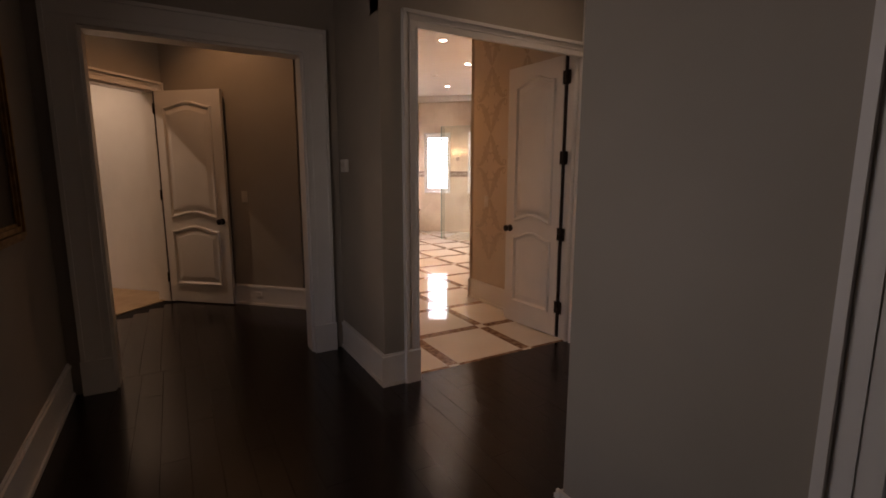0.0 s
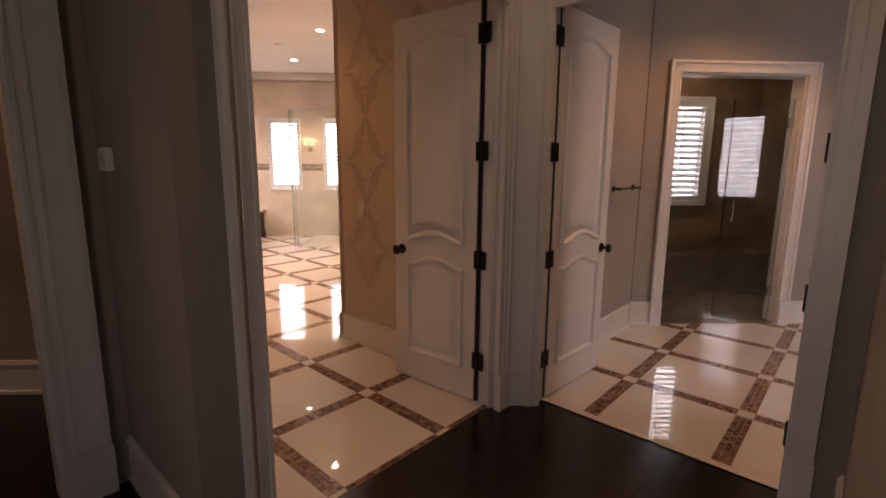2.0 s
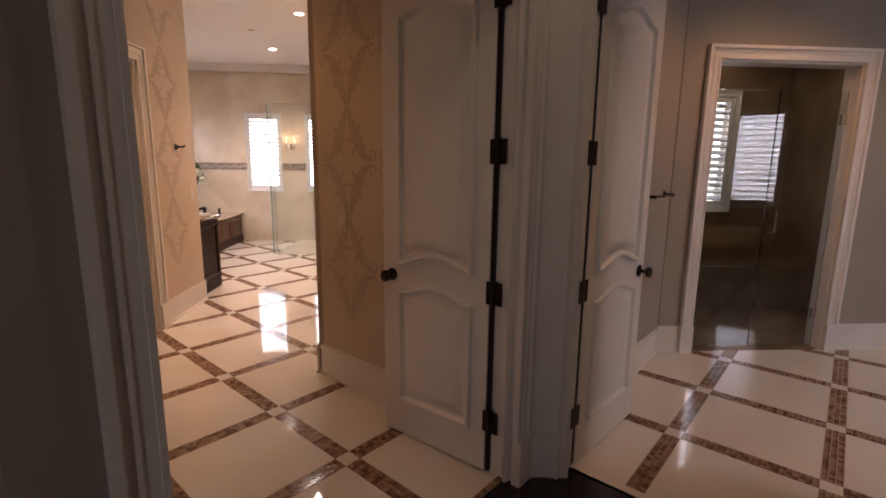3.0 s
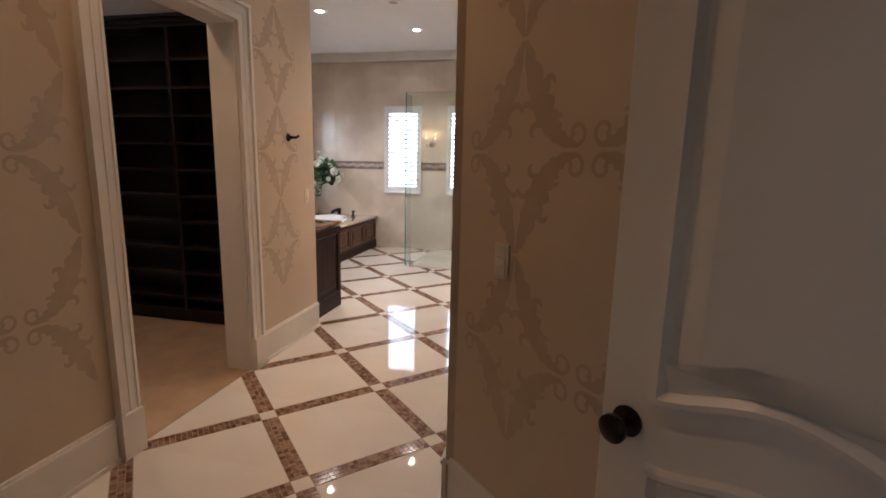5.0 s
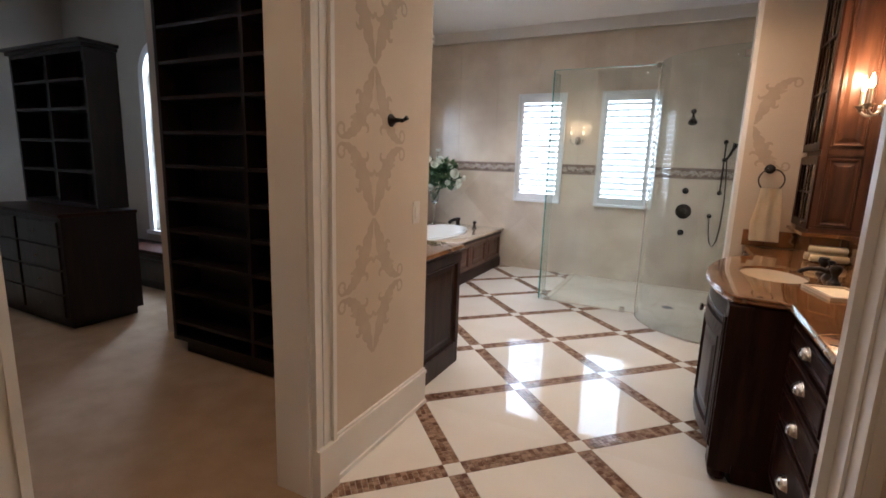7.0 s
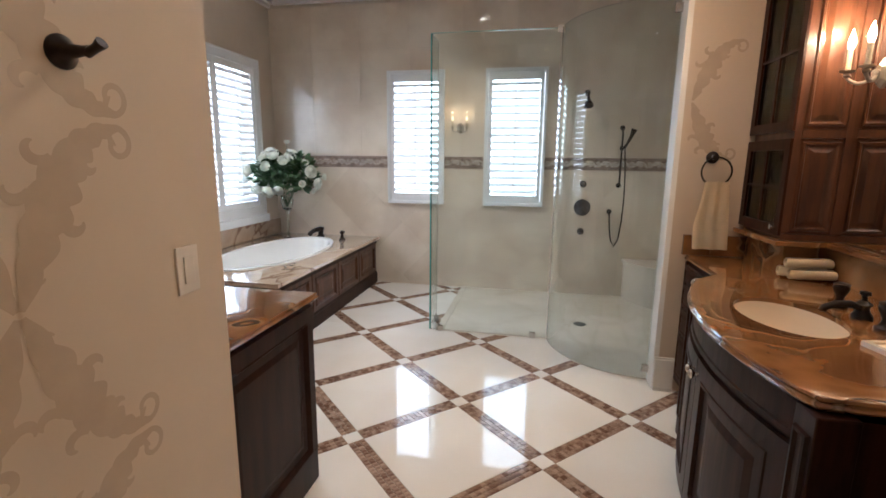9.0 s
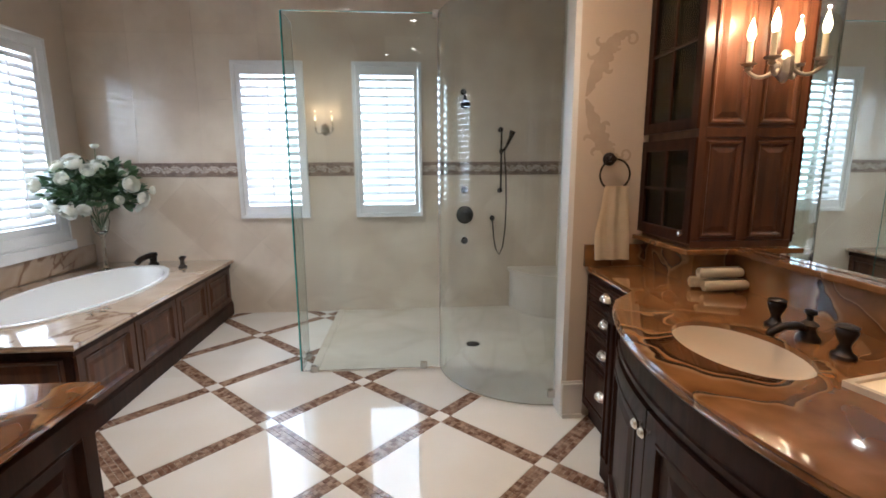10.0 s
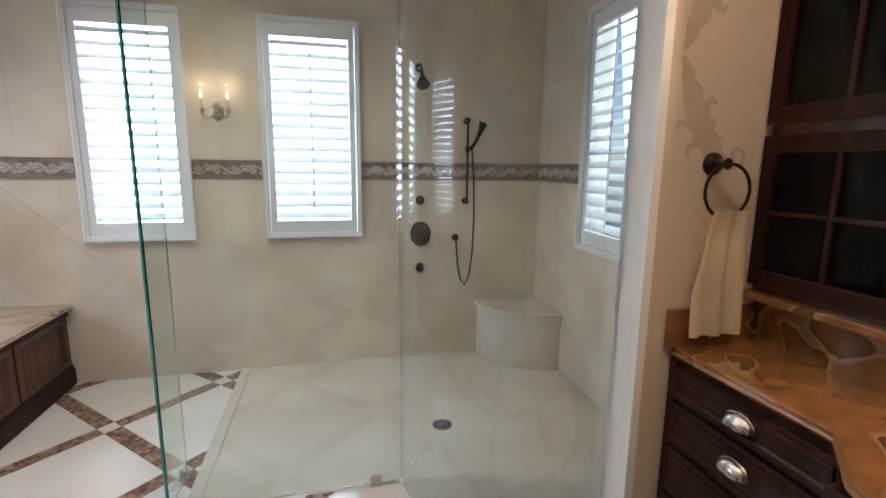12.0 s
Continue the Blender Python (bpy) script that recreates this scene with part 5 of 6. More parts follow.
def rose(m, size):
    """Cupped petals in four rings round a closed heart."""
    bm = bmesh.new()
    for ring, (n, rad, top) in enumerate(((3, 0.17, 0.35), (4, 0.29, 0.62), (5, 0.41, 0.95), (6, 0.52, 1.30))):
        for k in range(n):
            a = 2 * math.pi * (k + 0.41 * ring) / n
            grid = []
            for i in range(5):
                row = []
                for j in range(5):
                    g = (j - 2) / 2
                    polar = 2.75 - (2.75 - top) * (i / 4) * (1 - 0.10 * g * g)
                    r = size * rad * (1.0 + 0.10 * (i / 4) ** 3 - 0.05 * g * g)
                    az = a + g * 3.7 / n
                    row.append(bm.verts.new(m @ Vector((r * math.sin(polar) * math.cos(az), r * math.sin(polar) * math.sin(az), size * 0.42 + r * math.cos(polar) * 0.86))))
                grid.append(row)
            for i in range(4):
                for j in range(4):
                    bm.faces.new((grid[i][j], grid[i][j + 1], grid[i + 1][j + 1], grid[i + 1][j]))
    return bm


for k in range(60):
    a, el = rf.uniform(0, 2 * math.pi), rf.uniform(-0.7, 1.3)
    d = Vector((math.cos(a) * math.cos(el), math.sin(a) * math.cos(el), math.sin(el)))
    far = rf.uniform(0.85, 1.05)
    p = Vector((0, 0, 0.69)) + Vector((d.x * 0.38, d.y * 0.36, d.z * 0.24)) * far * rf.choice((0.9, 1.0, 1.08))
    if p.y > 0.34 or p.x < -0.28 or any((p - h).length < 0.105 for h in heads):
        continue
    heads.append(p)
    q = d.to_track_quat("Z", "Y").to_matrix().to_4x4()
    part("rose", rose(Matrix.Translation(p) @ q, rf.choice((0.125, 0.11, 0.10, 0.07))), PETAL, e, "ivory rose bloom", smooth=True)
tip = Vector((0.06, -0.05, 1.02))
stalk = bmesh.new()
tube(stalk, [(0.02, -0.02, 0.72), (0.05, -0.04, 0.9), tip], 0.003, 5)
part("stem", stalk, LEAF, e)
part("rose", rose(Matrix.Translation(tip), 0.06), PETAL, e, "ivory rose bud", smooth=True)

# ---- shower ----
e = thing("shower_screen", BATH @ Matrix.Translation((-1.66, 9.56, 0)), "frameless clear glass shower screen with a curved panel", "shower screen")
part("straight_panel", boxes((-0.945, -0.003, -0.006, 0.006, 0.012, 2.335)), GLASS, e)
part("panel_edge", boxes((-0.953, -0.9455, -0.006, 0.006, 0.012, 2.335)), GLASS_EDGE, e, "green polished glass edge")
part("return_panel", boxes((-0.952, -0.942, 0.0065, 0.25, 0.012, 2.335)), GLASS, e)
part("return_edge", boxes((-0.952, -0.942, 0.2505, 0.253, 0.012, 2.335)), GLASS_EDGE, e, "green polished glass edge")
part("top_edge", boxes((-0.945, -0.003, -0.0062, 0.0062, 2.3355, 2.339)), GLASS_EDGE, e, "green polished glass edge")
bm = bmesh.new()
ro, ri, n = 0.656, 0.644, 20
ring = []
for k in range(n + 1):
    a = 0.06 + (math.pi / 2 - 0.06) * k / n
    c, s = -math.cos(a), -math.sin(a)
    ring.append([bm.verts.new((0.66 + r * c, 0.05 + r * s, z)) for r, z in ((ro, 0.012), (ro, 2.335), (ri, 2.335), (ri, 0.012))])
for p, q in zip(ring, ring[1:]):
    for i in range(4):
        bm.faces.new((p[i], p[(i + 1) % 4], q[(i + 1) % 4], q[i]))
bm.faces.new(ring[0][::-1])
bm.faces.new(ring[-1])
part("curved_panel", bm, GLASS, e, smooth=True)
for x, y, z in ((-0.86, 0.0, 0.0), (-0.947, 0.225, 0.0), (-0.105, 0.0, 0.0), (0.625, -0.60, 0.06), (0.0, 0.0, 2.305), (0.625, -0.60, 2.24)):
    part("clip", boxes((x - 0.024, x + 0.024, y - 0.014, y + 0.014, z + 0.001, z + 0.05), bevel=0.002), NICKEL, e, "brushed nickel glass clip")

MINUS_V = pose(0, 0, 0, 90, 0, 0)


def round_plate(bm, u, z, r, out=0.0):
    lathe(bm, [(r, 0.0), (r, 0.006), (r * 0.85, 0.014), (r * 0.45, 0.02), (r * 0.4, 0.045), (r * 0.3, 0.055), (0.0, 0.058)], Matrix.Translation((u, 10.979, z)) @ MINUS_V, 24)


e = thing("shower_valve", BATH, "oil-rubbed bronze round shower valve plate with lever", "shower valve")
bm = bmesh.new()
round_plate(bm, -1.318, 0.935, 0.088)
part("plate", bm, BRONZE, e, smooth=True)
bm = bmesh.new()
tube(bm, [(-1.318, 10.93, 0.935), (-1.29, 10.925, 0.90), (-1.265, 10.925, 0.875)], [0.013, 0.010, 0.012], 8)
part("lever", bm, BRONZE, e, smooth=True)
for z in (1.177, 0.682):
    bm = bmesh.new()
    round_plate(bm, -1.32, z, 0.036)
    single("shower_control", bm, BRONZE, BATH, "small round bronze shower control", "shower control", "shower controls", smooth=True)
e = thing("wall_shower", BATH, "oil-rubbed bronze wall shower head", "shower head")
bm = bmesh.new()
round_plate(bm, -1.335, 2.08, 0.03)
tube(bm, [(-1.335, 10.95, 2.08), (-1.335, 10.90, 2.085), (-1.335, 10.85, 2.06), (-1.335, 10.82, 2.02)], 0.011, 8)
part("arm", bm, BRONZE, e, smooth=True)
bm = bmesh.new()
lathe(bm, [(0.012, 0.03), (0.018, 0.0), (0.03, -0.03), (0.048, -0.06), (0.048, -0.075), (0.0, -0.078)], Matrix.Translation((-1.335, 10.815, 2.00)) @ pose(0, 0, 0, -28, 0, 0), 20)
part("head", bm, BRONZE, e, smooth=True)
e = thing("slide_bar", BATH, "bronze slide bar with a hand shower and hose", "hand shower")
bm = bmesh.new()
tube(bm, [(-0.968, 10.93, 1.17), (-0.968, 10.93, 1.74)], 0.009, 10)
for z in (1.17, 1.74):
    lathe(bm, [(0.026, 0.0), (0.024, 0.008), (0.012, 0.016), (0.014, 0.05), (0.016, 0.058), (0.0, 0.062)], Matrix.Translation((-0.968, 10.979, z)) @ MINUS_V, 16)
part("bar", bm, BRONZE, e, smooth=True)
bm = bmesh.new()
tube(bm, [(-0.955, 10.90, 1.54), (-0.93, 10.88, 1.58), (-0.895, 10.87, 1.66), (-0.875, 10.865, 1.72)], [0.014, 0.012, 0.018, 0.03], 10)
lathe(bm, [(0.018, -0.02), (0.02, 0.0), (0.018, 0.02)], Matrix.Translation((-0.968, 10.93, 1.54)), 14)
part("handset", bm, BRONZE, e, smooth=True)
bm = bmesh.new()
tube(bm, [(-0.945, 10.895, 1.54), (-0.925, 10.90, 1.3), (-0.915, 10.91, 1.05), (-0.92, 10.92, 0.80), (-0.94, 10.925, 0.62), (-0.975, 10.925, 0.545), (-1.01, 10.925, 0.60), (-1.03, 10.935, 0.72), (-1.04, 10.95, 0.88)], 0.0065, 8)
round_plate(bm, -1.04, 0.90, 0.026)
part("hose", bm, BRONZE, e, smooth=True)
bm = bmesh.new()
lathe(bm, [(0.0, 0.0045), (0.045, 0.0045), (0.05, 0.006), (0.055, 0.0055), (0.055, 0.003)], seg=24)
e = single("shower_drain", bm, BRONZE, BATH @ Matrix.Translation((-1.36, 9.98, 0)), "round bronze shower floor drain", "drain")
bm = bmesh.new()
quarter = [(-0.384, 10.976)] + [(-0.384 - 0.47 * math.sin(a), 10.976 - 0.47 * math.cos(a)) for a in [k * math.pi / 36 for k in range(19)]]
prism(bm, quarter, 0.004, 0.375)
bench = single("shower_bench", bm, MARBLE, BATH, "curved cream marble corner bench in the shower", "bench")
bm = bmesh.new()
q2 = [(-0.384, 10.976)] + [(-0.384 - 0.495 * math.sin(a), 10.976 - 0.495 * math.cos(a)) for a in [k * math.pi / 36 for k in range(19)]]
prism(bm, q2, 0.3755, 0.41)
part("seat", bm, MARBLE, bench)


# ---- carved border ----
def border(m, length):
    """Local frame: x along the wall, y out of it; 124 mm high."""
    e = structure("trim_border", boxes((0, length, 0.0005, 0.006, 0.014, 0.110)), BORDER, m, "carved brown stone border with pale scrolls", "border")
    part("edge_bead", boxes((0, length, 0.0005, 0.012, 0.0, 0.0135)), BORDER, e)
    part("edge_bead", boxes((0, length, 0.0005, 0.012, 0.1105, 0.124)), BORDER, e)
    n = max(1, int(length / 0.16))
    step = length / n
    bm = bmesh.new()
    pts = []
    for k in range(9):
        f = k / 8
        pts.append((step * f * 0.99, 0.008, 0.062 + 0.026 * math.sin(2 * math.pi * f)))
    tube(bm, pts, [0.005, 0.007, 0.009, 0.007, 0.005, 0.007, 0.009, 0.007, 0.005], 6)
    for cx, cz, s in ((0.25, 0.050, 1), (0.75, 0.074, -1)):
        spiral = [(step * cx + s * 0.022 * (1 - i / 12) * math.cos(i * 0.7) * 1.3, 0.008, cz + 0.020 * (1 - i / 12) * math.sin(i * 0.7) * s) for i in range(11)]
        tube(bm, spiral, 0.0065, 6)
        for lx, lz, dx, dz in ((0.034, 0.0, 0.030, 0.024), (-0.036, -0.004, -0.028, -0.022), (0.012, 0.030, 0.034, 0.006)):
            a = Vector((step * cx + lx, 0.007, cz + s * lz))
            q = Vector((dx, 0.0, s * dz))
            tube(bm, [a, a + q * 0.5 + Vector((0, 0.002, s * 0.004)), a + q], [0.003, 0.008, 0.002], 6)
        tube(bm, [(step * cx - 0.03, 0.007, cz + s * 0.03), (step * cx - 0.005, 0.009, cz + s * 0.034), (step * cx + 0.022, 0.007, cz + s * 0.026)], [0.003, 0.010, 0.002], 6)
    scroll = finish("scroll", bm, BORDER_HI, True)
    for k in range(n):
        ob = new("scroll", scroll)
        ob.parent = e
        ob.location = (k * step, 0, 0)
    return e


for u0, u1 in ((-4.77, -3.408), (-2.80, -2.357), (-1.72, -0.39)):
    border(BATH @ pose(u1, 10.98, 1.318, 0, 0, 180), u1 - u0)
border(BATH @ pose(-0.38, 10.308, 1.318, 0, 0, 90), 0.66)
border(BATH @ pose(-0.38, 8.99, 1.318, 0, 0, 90), 0.69)


# ---- recessed ceiling lights, some of them added out of view ----
AMBER, WARM, SOFT = (1.0, 0.54, 0.22), (1.0, 0.76, 0.50), (1.0, 0.83, 0.62)


def downlight(m, watts, colour, lit=True, spread=125.0):
    e = thing("downlight", m, "round white recessed ceiling downlight, lit" if lit else "round white recessed ceiling fitting, unlit", "downlight", "recessed ceiling lights")
    bm = bmesh.new()
    lathe(bm, [(0.048, -0.004), (0.052, -0.008), (0.078, -0.006), (0.082, -0.0005)], seg=28)
    part("trim_ring", bm, CEILING, e, smooth=True)
    bm = bmesh.new()
    lathe(bm, [(0.047, -0.0046), (0.0, -0.005)], seg=24)
    part("lens", bm, CANLIGHT if lit else PEWTER, e)
    if lit:
        lamp = new("downlight_beam", bpy.data.lights.new("downlight_beam", "SPOT"))
        lamp.data.energy, lamp.data.spot_size, lamp.data.spot_blend = watts, radians(spread), 0.6
        lamp.data.color, lamp.data.shadow_soft_size = colour, 0.02
        lamp.matrix_world = m @ Matrix.Translation((0, 0, -0.045))
    return e


for u, v, w in ((-2.53, 9.75, 60), (-1.72, 7.95, 44), (-3.46, 8.85, 42), (-1.75, 6.52, 7)):
    downlight(BATH @ Matrix.Translation((u, v, TOP)), w, SOFT)
# two unseen fittings added to warm the vanity and the towel wall
for u, v, w in ((-1.15, 7.85, 48), (-0.95, 6.7, 12)):
    downlight(BATH @ Matrix.Translation((u, v, TOP)), w, AMBER)
# unseen fitting added for the vestibule's amber light
downlight(BATH @ Matrix.Translation((-2.15, 4.75, TOP)), 20, AMBER)
downlight(BATH @ Matrix.Translation((-2.5, 8.70, TOP)), 0, SOFT, lit=False)
downlight(BATH @ Matrix.Translation((-3.3, 3.6, TOP)), 10, AMBER)
# unseen fittings added to light bedroom, powder room, hall, closet and steam shower
downlight(BATH @ Matrix.Translation((-5.2, 3.4, TOP)), 30, WARM)
downlight(HALL @ Matrix.Translation((4.6, 1.6, TOP)), 32, AMBER)
downlight(HALL @ Matrix.Translation((2.3, 2.0, TOP)), 4, WARM)
downlight(BATH @ Matrix.Translation((-3.3, 5.6, TOP)), 30, AMBER)
downlight(BATH @ Matrix.Translation((2.6, 6.2, TOP)), 12, WARM)


# ---- stencilled scrolls on the cream walls ----
def ribbon(pts, widths, lobes=0, depth=0.0, other=0.75):
    """A flat ribbon along points in the plane with hooked teeth on its edges: left side, right side."""
    left, right = [], []
    n = len(pts)
    for i, p in enumerate(pts):
        a, b = Vector(pts[max(i - 1, 0)]), Vector(pts[min(i + 1, n - 1)])
        d = (b - a).normalized()
        nn = Vector((-d.y, d.x))
        w = widths[i]
        f = abs(math.sin(math.pi * lobes * i / (n - 1))) if lobes else 0.0
        g = abs(math.sin(math.pi * (lobes * i / (n - 1) + 0.4))) if lobes else 0.0
        left.append(Vector(p) + nn * w * (1 - depth * 0.6 + depth * f))
        right.append(Vector(p) - nn * w * other * (1 - depth * 0.4 + depth * 0.7 * g))
    return left, right


def spiral(cx, cy, a0, turn, r0, r1, n=22):
    out = []
    for i in range(n):
        f = i / (n - 1)
        a, r = a0 + turn * f, r0 + (r1 - r0) * f
        out.append((cx + r * math.cos(a), cy + r * math.sin(a)))
    return out


def stencil_mesh():
    """A quarter of the motif: a curl at the node, a leafy stem, a large acanthus leaf and its end curl."""
    bm = bmesh.new()
    level = [0]

    def lay(pts, widths, lobes=0, depth=0.0, other=0.75):
        z = 0.0006 + 0.00005 * level[0]
        level[0] += 1
        l, r = ribbon(pts, widths, lobes, depth, other)
        a = [bm.verts.new((p.x, p.y, z)) for p in l]
        b = [bm.verts.new((p.x, p.y, z)) for p in r]
        for i in range(len(a) - 1):
            bm.faces.new((a[i], a[i + 1], b[i + 1], b[i]))

    def taper(n, w0, w1, end=0.002):
        return [end + (w0 + (w1 - w0) * i / (n - 1)) * math.sin(math.pi * min(1, (i + 0.6) / (n - 1))) ** 0.7 for i in range(n)]
    # curl at the node
    lay(spiral(0.046, 0.046, -1.4, -5.8, 0.034, 0.010), [0.0075 - 0.001 * i / 21 + 0.006 * (i > 18) for i in range(22)])
    # the long leaf: out of the curl, swelling to an acanthus body, then to a point
    n = 120
    track = [(0.040 + 0.226 * f ** 0.8, 0.014 + 0.308 * f ** 1.9) for f in [i / n for i in range(n + 1)]]
    swell = [0.007 + 0.016 * math.sin(math.pi * min(1, f / 0.40)) + 0.043 * max(0, math.sin(math.pi * (f - 0.22) / 0.78)) ** 0.9 * (f > 0.22) for f in [i / n for i in range(n + 1)]]
    lay(track, swell, 8, 0.36, 0.70)
    # hooks that curl off its inner and outer edges
    lay(spiral(0.108, 0.082, -1.3, 3.8, 0.026, 0.011, 16), taper(16, 0.012, 0.007))
    lay(spiral(0.150, 0.186, -0.9, 3.9, 0.030, 0.012, 16), taper(16, 0.014, 0.008))
    lay(spiral(0.206, 0.052, 2.6, -3.9, 0.026, 0.010, 16), taper(16, 0.011, 0.006))
    lay(spiral(0.252, 0.118, 3.0, -3.4, 0.024, 0.011, 16), taper(16, 0.012, 0.006))
    lay(spiral(0.226, 0.268, -2.2, 4.4, 0.028, 0.010, 16), taper(16, 0.012, 0.007))
    return finish("stencil_leaf", bm, STENCIL)


LEAFLET = stencil_mesh()


def stencil(wall_name, fr, origin, along, out, nodes_a, nodes_z, a_range, z_range=(0.24, 3.1)):
    """Four mirrored quarters round each node, kept inside the wall's bare stretch."""
    host = bpy.data.objects[wall_name]
    for a in nodes_a:
        for z in nodes_z:
            for sa in (1, -1):
                for sz in (1, -1):
                    a1, a2 = sorted((a, a + sa * 0.29))
                    z1, z2 = sorted((z, z + sz * 0.33))
                    if a1 < a_range[0] - 0.02 or a2 > a_range[1] + 0.012 or z1 < z_range[0] or z2 > z_range[1]:
                        continue
                    ob = new("stencil_leaf", LEAFLET)
                    ob.parent = host
                    ax, up, nn = Vector((*along, 0)) * sa, Vector((0, 0, sz)), Vector((*out, 0))
                    p = Vector((*origin, 0)) + Vector((*along, 0)) * a + Vector((0, 0, z)) + nn * (0.0006 if sa > 0 else 0.0011)
                    ob.matrix_local = Matrix(((ax.x, up.x, nn.x, p.x), (ax.y, up.y, nn.y, p.y), (ax.z, up.z, nn.z, p.z), (0, 0, 0, 1)))


ROWS_Z = [1.47 + 0.655 * k for k in range(-2, 3)]
stencil("wall_closet", BATH, (-2.61, 0), (0, 1), (1, 0), [6.755 + 0.54 * k for k in range(-5, 2)], ROWS_Z, (6.185, 7.0))
stencil("wall_closet", BATH, (-2.61, 0), (0, 1), (1, 0), [4.70 + 0.54 * k for k in range(-2, 2)], [1.41 + 0.655 * k for k in range(-2, 3)], (4.36, 5.03))
stencil("wall_vestibule", HALL, (2.9, 0), (0, 1), (-1, 0), [3.23 + 0.54 * k for k in range(-1, 4)], [1.45 + 0.655 * k for k in range(-2, 3)], (2.95, 4.37))
stencil("wall_towel", BATH, (0, 8.85), (1, 0), (0, -1), [-0.685], [1.4125, 2.0675], (-0.995, -0.62), (1.40, 2.08))
stencil("wall_tub", BATH, (-4.78, 0), (0, 1), (1, 0), [8.0], ROWS_Z, (7.2, 9.0))


# ---- hooks, plates, pictures ----
def robe_hook(m, label):
    e = thing("robe_hook", m, label, "hook", "robe hooks")
    bm = bmesh.new()
    lathe(bm, [(0.030, 0.0), (0.030, 0.005), (0.022, 0.014), (0.012, 0.026), (0.009, 0.05), (0.009, 0.06)], pose(0, 0, 0, -90, 0, 0), 18)
    part("rosette", bm, BRONZE, e, smooth=True)
    bm = bmesh.new()
    tube(bm, [(0, 0.055, -0.004), (0.0, 0.075, 0.004), (0, 0.088, 0.012)], [0.009, 0.008, 0.011], 10)
    part("peg", bm, BRONZE, e, smooth=True)
    return e


robe_hook(BATH @ pose(-2.6095, 6.617, 1.58, 0, 0, -90), "dark bronze robe hook on the stencilled wall")
robe_hook(BATH @ pose(3.23, 5.3995, 1.565, 0, 0, 180), "dark bronze robe hook on the greige wall")
e = thing("towel_bar", HALL @ pose(4.50, 2.7415, 1.255, 0, 0, 180), "short dark bronze towel bar on the greige wall", "towel bar")
for x in (-0.2, 0.2):
    bm = bmesh.new()
    lathe(bm, [(0.026, 0.0), (0.026, 0.006), (0.012, 0.016), (0.010, 0.06), (0.014, 0.068), (0.0, 0.074)], Matrix.Translation((x, 0, 0)) @ pose(0, 0, 0, -90, 0, 0), 16)
    part("bracket", bm, BRONZE, e, smooth=True)
bm = bmesh.new()
tube(bm, [(-0.215, 0.06, 0), (0.215, 0.06, 0)], 0.008, 10)
part("bar", bm, BRONZE, e, smooth=True)


def switch_plate(m, gangs, label, name="light_switch"):
    e = thing(name, m, label, "switch")
    w = 0.035 + 0.023 * (gangs - 1)
    part("plate", boxes((-w, w, 0.0005, 0.006, -0.058, 0.058), bevel=0.002), PLATE, e)
    for k in range(gangs):
        x = (k - (gangs - 1) / 2) * 0.046
        part("rocker", boxes((x - 0.016, x + 0.016, 0.006, 0.010, -0.033, 0.033), bevel=0.0015), PLATE, e)
    return e


switch_plate(BATH @ pose(-2.61, 6.866, 1.135, 0, 0, -90), 1, "cream rocker light switch on the stencilled wall")
switch_plate(BATH @ pose(-3.23, 4.2, 1.14, 0, 0, 180), 1, "cream light switch on the taupe corridor wall")
e = thing("wall_controller", HALL @ pose(2.9, 4.10, 1.09, 0, 0, 90), "cream keypad with three stacked buttons on the stencilled wall", "switch")
part("plate", boxes((-0.036, 0.036, 0.0005, 0.007, -0.06, 0.06), bevel=0.002), PLATE, e)
for z in (-0.034, 0.0, 0.034):
    part("button", boxes((-0.024, 0.024, 0.007, 0.011, z - 0.014, z + 0.014), bevel=0.002), PLATE, e)
e = thing("thermostat", HALL @ pose(1.16, 3.40, 1.43, 0, 0, 90), "small white thermostat on the taupe wall", "thermostat")
part("case", boxes((-0.055, 0.055, 0.0005, 0.028, -0.045, 0.045), bevel=0.005), WHITE, e)
part("display", boxes((-0.03, 0.03, 0.028, 0.0295, -0.012, 0.022)), PLATE, e)
e = thing("wall_outlet", BATH @ pose(-3.12, 4.182, 0.12, 0, 0, 180), "white outlet set in the baseboard", "outlet")
part("plate", boxes((-0.035, 0.035, 0.0, 0.006, -0.025, 0.025), bevel=0.002), WHITE, e)
e = thing("picture", HALL @ pose(-0.6, 2.52, 1.52, 0, 0, -90), "dark painting in a carved gilt frame", "picture")
w, h = 0.44, 0.46
bm = bmesh.new()
for d, t in ((0.0, 0.02), (0.018, 0.032), (0.045, 0.024), (0.06, 0.014)):
    a, b = w - d, h - d
    k = 0.022
    box(bm, -a, -a + k, 0.001, t, -b, b)
    box(bm, a - k, a, 0.001, t, -b, b)
    box(bm, -a + k, a - k, 0.001, t, -b, -b + k)
    box(bm, -a + k, a - k, 0.001, t, b - k, b)
part("frame", bm, GILT, e)
part("canvas", boxes((-w + 0.07, w - 0.07, 0.001, 0.008, -h + 0.07, h - 0.07)), ESPRESSO, e)

